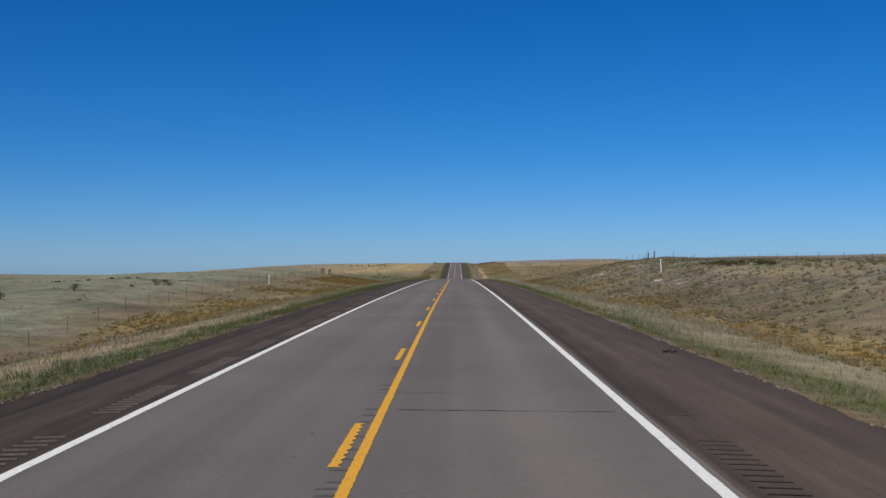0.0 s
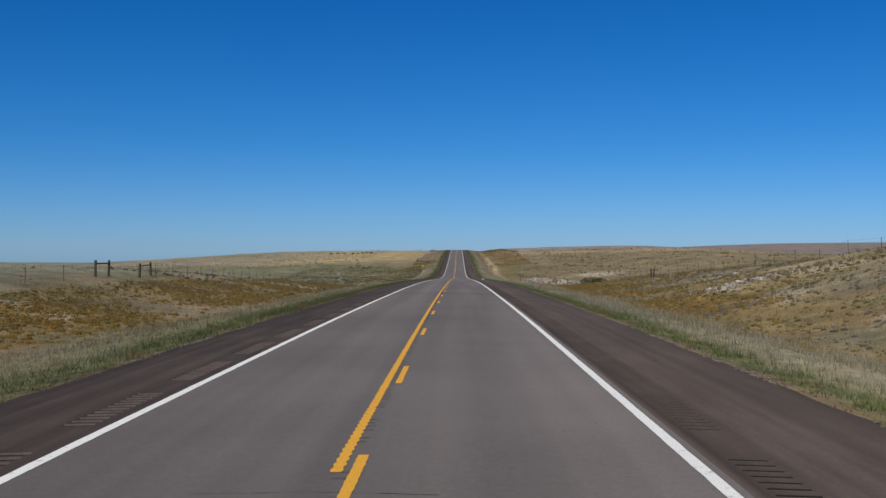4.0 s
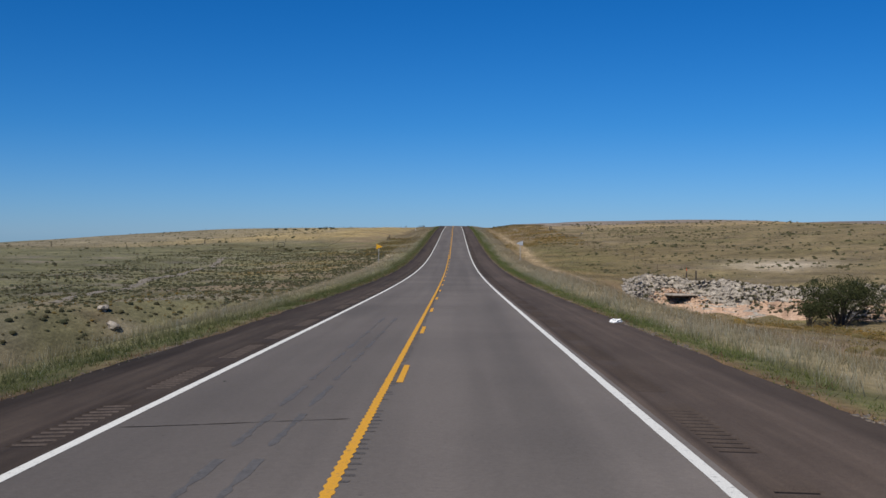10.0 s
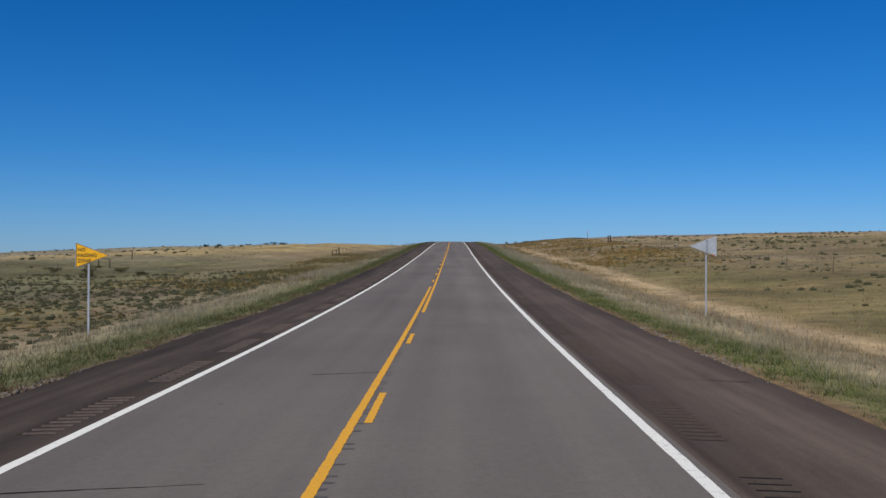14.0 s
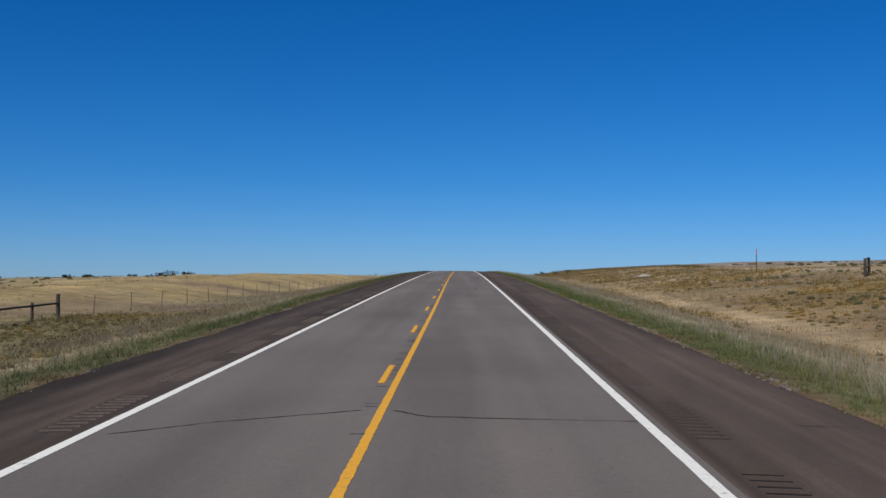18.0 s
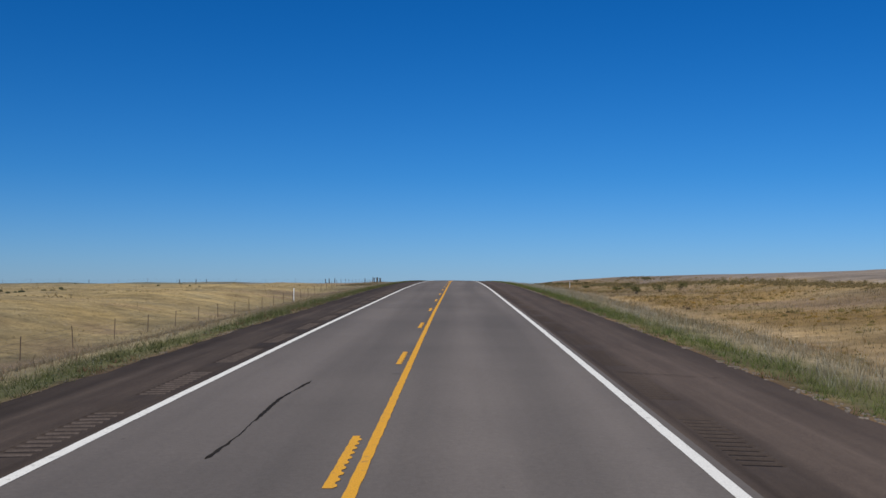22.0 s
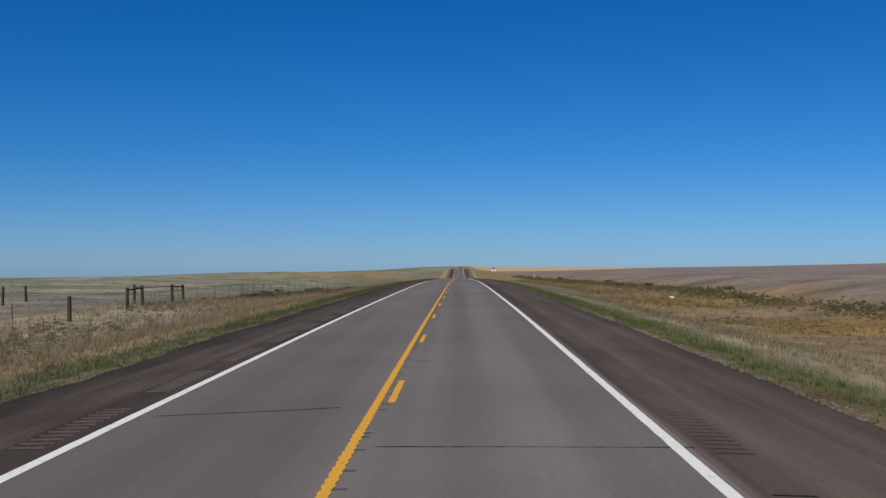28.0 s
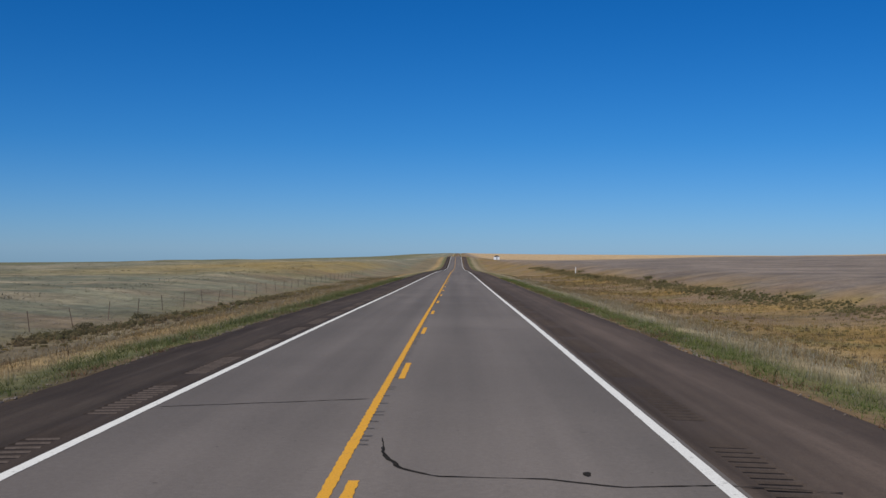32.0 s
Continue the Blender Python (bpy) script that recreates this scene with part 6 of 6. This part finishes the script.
meadow(9000, 11, 27, 480, 700, 0.08, 0.34, (STRAW_TONE, RUST_TONE, OLIVE_TONE, STRAW_TONE), 415)
meadow(15000, -9, -20, 640, 950, 0.10, 0.36, (STRAW_TONE, RUST_TONE, BLOND_TONE, STRAW_TONE, LILAC_TONE), 416)
meadow(11000, -8.8, -19.5, 940, 1250, 0.10, 0.40, (STRAW_TONE, RUST_TONE, ORANGE_TONE, OLIVE_TONE), 417)
meadow(6500, -10.5, -21, 965, 1035, 0.25, 0.62, (BLOND_TONE, STRAW_TONE, BLOND_TONE), 419)
meadow(14000, -9.5, -25, 0, 360, 0.08, 0.34, (STRAW_TONE, OLIVE_TONE, ORANGE_TONE, OLIVE_TONE), 418)


def clumps(name, x, y, r, h, m, colours, label, seed, z=None, core_size=0.8, leaf=0.10):
    """Low rounded plants: a lumpy core under many small loose leaves and twigs."""
    g = np.random.RandomState(seed)
    n = len(x)
    z = ground_z(x, y) if z is None else z
    wide, deep = r, r * g.uniform(0.7, 1.1, n)
    base = np.stack([x, y, z], 1)[:, None]
    size = np.stack([wide, deep, h], 1)[:, None]
    # core: a foot ring, a shoulder ring and a crown
    a = np.arange(5) * 1.2566
    ring = np.stack([np.cos(a), np.sin(a), 0 * a], 1)
    shape = np.concatenate([ring * 0.9 - (0, 0, 0.1), np.stack([0.66 * np.cos(a + 0.6), 0.66 * np.sin(a + 0.6), 0.62 + 0 * a], 1), [[0, 0, 0.86]]])
    core = base + shape[None] * size * core_size * g.uniform(0.75, 1.15, (n, 11, 1))
    tri = [(k, (k + 1) % 5, 5 + k) for k in range(5)] + [((k + 1) % 5, 5 + (k + 1) % 5, 5 + k) for k in range(5)] + [(5 + k, 5 + (k + 1) % 5, 10) for k in range(5)]
    cf = (np.array(tri)[None] + 11 * np.arange(n)[:, None, None]).reshape(-1, 3)
    # shade painted into the core's tint: darker foot ring, lighter crown
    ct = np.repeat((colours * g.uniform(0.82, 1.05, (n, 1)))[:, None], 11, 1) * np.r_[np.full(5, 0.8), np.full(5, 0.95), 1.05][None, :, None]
    # leaves scattered over the dome
    q, b = g.rand(n, m) ** 0.55, g.uniform(0, 6.283, (n, m))
    up = np.sqrt(np.clip(1.04 - q * q, 0.02, 1))
    at = base + np.stack([np.cos(b) * q, np.sin(b) * q, up], 2) * size * g.uniform(0.55, 1.14, (n, m, 1))
    s = (0.022 + leaf * r)[:, None, None] * g.uniform(0.6, 1.3, (n, m, 1))
    u, w = g.randn(n, m, 3), g.randn(n, m, 3)
    u, w = u / np.linalg.norm(u, axis=2)[..., None], w / np.linalg.norm(w, axis=2)[..., None]
    lv = np.stack([at - u * s, at + u * s * 0.6 + w * s * 0.5, at + w * s + np.array((0, 0, 0.5)) * s], 2).reshape(-1, 3)
    c = np.clip(colours[:, None] * g.uniform(0.8, 1.35, (n, m, 1)), 0, 0.6)
    lt = np.repeat(c[:, :, None], 3, 2).reshape(-1, 3)
    lf = np.arange(3 * n * m).reshape(-1, 3) + 11 * n
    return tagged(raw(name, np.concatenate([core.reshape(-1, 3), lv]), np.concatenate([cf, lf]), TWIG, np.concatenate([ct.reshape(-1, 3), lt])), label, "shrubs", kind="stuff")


SAGE_LEAF, DRY_LEAF = np.array((0.100, 0.106, 0.060)), np.array((0.125, 0.108, 0.058))


def sage(n, near, far, y0, y1, sgn, lo, hi, m, seed, thick=0.5):
    g = np.random.RandomState(seed)
    x = sgn * (near + (far - near) * g.rand(n) ** 1.3)
    y = g.uniform(y0, y1, n)
    keep = g.rand(n) < np.clip(thick + 0.6 * wave(x, y, 45, 91) + 0.35 * wave(x, y, 12, 92), 0.03, 1)
    x, y = x[keep], y[keep]
    r = lo + (hi - lo) * g.rand(len(x)) ** 2
    k = np.clip(0.3 + 0.45 * g.randn(len(x)), 0, 1)
    col = SAGE_LEAF * (1 - k[:, None]) + DRY_LEAF * k[:, None]
    clumps("sagebrush", x, y, r, r * g.uniform(0.5, 0.8, len(x)), m, col, "low grey green sagebrush scattered over the prairie", seed)


sage(12500, 13, 62, 395, 605, -1, 0.14, 0.42, 8, 201, 0.85)
sage(8000, 50, 420, 230, 900, -1, 0.3, 0.75, 7, 202, 0.5)
sage(3000, 22, 90, 490, 720, 1, 0.18, 0.55, 9, 203, 0.4)
sage(9500, 45, 420, 200, 800, 1, 0.3, 0.85, 7, 204, 0.5)
sage(700, 18, 60, 60, 330, 1, 0.15, 0.4, 9, 205, 0.3)
sage(700, 28, 300, -20, 240, -1, 0.15, 0.4, 7, 206, 0.2)
sage(2200, 15, 70, 240, 400, -1, 0.15, 0.42, 12, 211, 0.5)
sage(600, 40, 200, 640, 1000, -1, 0.2, 0.5, 7, 208, 0.2)
sage(400, 60, 400, 1010, 1500, -1, 0.25, 0.6, 7, 209, 0.2)

ORANGE_WEED, YELLOW_WEED, RUST_WEED = np.array((0.30, 0.175, 0.036)), np.array((0.185, 0.155, 0.060)), np.array((0.165, 0.120, 0.082))


def weeds(n, x0, x1, y0, y1, lo, hi, mix, seed, thick=0.35, m=12):
    """Rounded soft weeds, orange, yellow green or rusty, in drifts."""
    g = np.random.RandomState(seed)
    x, y = g.uniform(x0, x1, n), g.uniform(y0, y1, n)
    bare = (np.abs(x - np.interp(y, BED_Y, BED_X)) < 0.9) & (y > 560) & (y < 900)
    keep = ~bare & (g.rand(n) < np.clip(thick + 0.8 * (wave(x, y, 38, 11) + 0.5 * wave(x, y, 13, 12)), 0.02, 1))
    x, y = x[keep], y[keep]
    r = lo + (hi - lo) * g.rand(len(x)) ** 1.6
    pick = np.clip(wave(x, y, 26, 95) * 0.7 + 0.35 * g.randn(len(x)) + mix, -1, 1)[:, None]
    col = np.where(pick > 0, YELLOW_WEED * (1 - pick) + ORANGE_WEED * pick, YELLOW_WEED * (1 + pick) - RUST_WEED * pick)
    col = 0.78 * col + 0.22 * cover(x, y)
    clumps("roadside_weeds", x, y, 1.15 * r, r * g.uniform(0.45, 0.8, len(x)), m, col, "soft orange, yellow and rusty weeds in drifts", seed, None, 0.5, 0.085)


weeds(12500, -25, -11.5, 0, 340, 0.15, 0.5, 0.22, 221, 0.5)
weeds(3600, -25, -15, 172, 300, 0.2, 0.5, 0.75, 233, 0.7)
weeds(1300, 14, 20, 200, 300, 0.2, 0.45, 0.7, 234, 0.6)
weeds(4200, 11.5, 16.5, 0, 260, 0.15, 0.42, 0.35, 222, 0.4)
weeds(2400, 16, 27, 0, 260, 0.15, 0.4, -0.2, 230, 0.25)
weeds(2200, 22, 45, 40, 260, 0.2, 0.5, -0.1, 223)
weeds(8000, 14, 75, 250, 430, 0.25, 0.8, 0.35, 224, 0.45)
weeds(5500, 13, 34, 600, 780, 0.2, 0.5, 0.4, 225, 0.45)
weeds(3600, 13, 34, 740, 960, 0.2, 0.45, 0.15, 226, 0.4)
weeds(6500, 11.5, 24, 930, 1320, 0.12, 0.38, -0.3, 227, 0.55)
weeds(6500, -19.5, -12, 930, 1320, 0.15, 0.45, -0.55, 228, 0.6)
weeds(2600, -45, -13, 380, 440, 0.15, 0.4, 0.1, 232, 0.45)
weeds(5000, -20, -9.5, 565, 680, 0.15, 0.4, -0.05, 231, 0.6)
weeds(1200, -40, -13, 480, 600, 0.2, 0.5, 0.1, 229, 0.3)

# soft grey, olive and mustard brush over the cut slope
hr = np.random.RandomState(66)
n = 15000
hx, hy = 15 + 33 * hr.rand(n) ** 1.15, hr.uniform(20, 275, n)
keep = hr.rand(n) < np.clip(0.55 + 0.5 * wave(hx, hy, 16, 105) + 0.3 * wave(hx, hy, 5, 106), 0.05, 1)
hx, hy = hx[keep], hy[keep]
k = np.clip(0.9 + 1.1 * wave(hx, hy, 24, 107) + 0.45 * hr.randn(len(hx)), 0, 1.999)
TONES = np.array(((0.180, 0.166, 0.145), (0.130, 0.124, 0.062), (0.200, 0.148, 0.056)))
i, u = k.astype(int), (k % 1)[:, None]
r = 0.12 + 0.33 * hr.rand(len(hx)) ** 1.8
clumps("slope_brush", hx, hy, 1.15 * r, r * hr.uniform(0.5, 0.9, len(hx)), 13, TONES[i] * (1 - u) + TONES[i + 1] * u, "soft grey, olive and mustard brush on a slope", 67, None, 0.5, 0.085)

# a thin row of brush across the pasture
rr = np.random.RandomState(64)
qx = rr.uniform(-75, -40, 60)
qy = 135 + 0.5 * rr.randn(60)
qr = rr.uniform(0.15, 0.5, 60)
clumps("brush_row", qx, qy, qr, qr * 0.7, 16, np.repeat(np.array([[0.10, 0.095, 0.06]]), 60, 0), "thin row of dark brush across pale pasture", 65)

# dark weeds rooted on the rock bank
bx, by, bz = bank_spots(7500, 0.2, 1.2, 0.0)
far = np.random.RandomState(61).rand(len(bx)) < np.clip((bx - 34) / 14, 0.05, 1)
bx, by, bz = bx[far], by[far], bz[far]
br = np.random.RandomState(62).uniform(0.12, 0.42, len(bx))
clumps("bank_weeds", bx, by, br, br * 0.9, 10, np.repeat(np.array([[0.115, 0.105, 0.062]]), len(bx), 0), "small olive weeds rooted between pale rocks", 63, bz)

# a band of weeds between verge and plowed land
wx = np.random.RandomState(300)
n = 10000
y = wx.uniform(770, 1420, n)
x = np.interp(y, [760, 830, 870, 910, 960, 1420], [35.5, 32.5, 31.0, 27.5, 25.0, 25.0]) + 0.75 * wx.randn(n)
r = wx.uniform(0.10, 0.28, n)
k = np.clip(0.25 + wx.rand(n) * 0.6 + 0.7 * wave(x, y, 30, 96) + 0.3 * (y < 960), 0, 1)[:, None]
clumps("field_edge_weeds", x, y, r, r * 0.85, 12, np.array((0.112, 0.106, 0.050)) * (1 - k) + np.array((0.20, 0.155, 0.078)) * k, "olive and tan weeds in a band beside plowed land", 301)

# olive weeds crowding the sagging fence
y = wx.uniform(1028, 1190, 1700)
x = -18.2 + 0.75 * wx.randn(1700)
r = wx.uniform(0.12, 0.36, 1700)
k = np.clip(0.3 + 0.6 * wave(x, y, 17, 108) + 0.25 * wx.randn(1700), 0, 1)[:, None]
keep = wx.rand(1700) < np.clip(0.6 + 0.6 * wave(x * 0, y, 26, 109), 0.1, 1)
clumps("fence_weeds", x[keep], y[keep], r[keep], r[keep] * 1.1, 12, (np.array((0.105, 0.098, 0.050)) * (1 - k) + np.array((0.19, 0.145, 0.085)) * k)[keep], "dark olive and tan weeds crowding a fence line", 302)
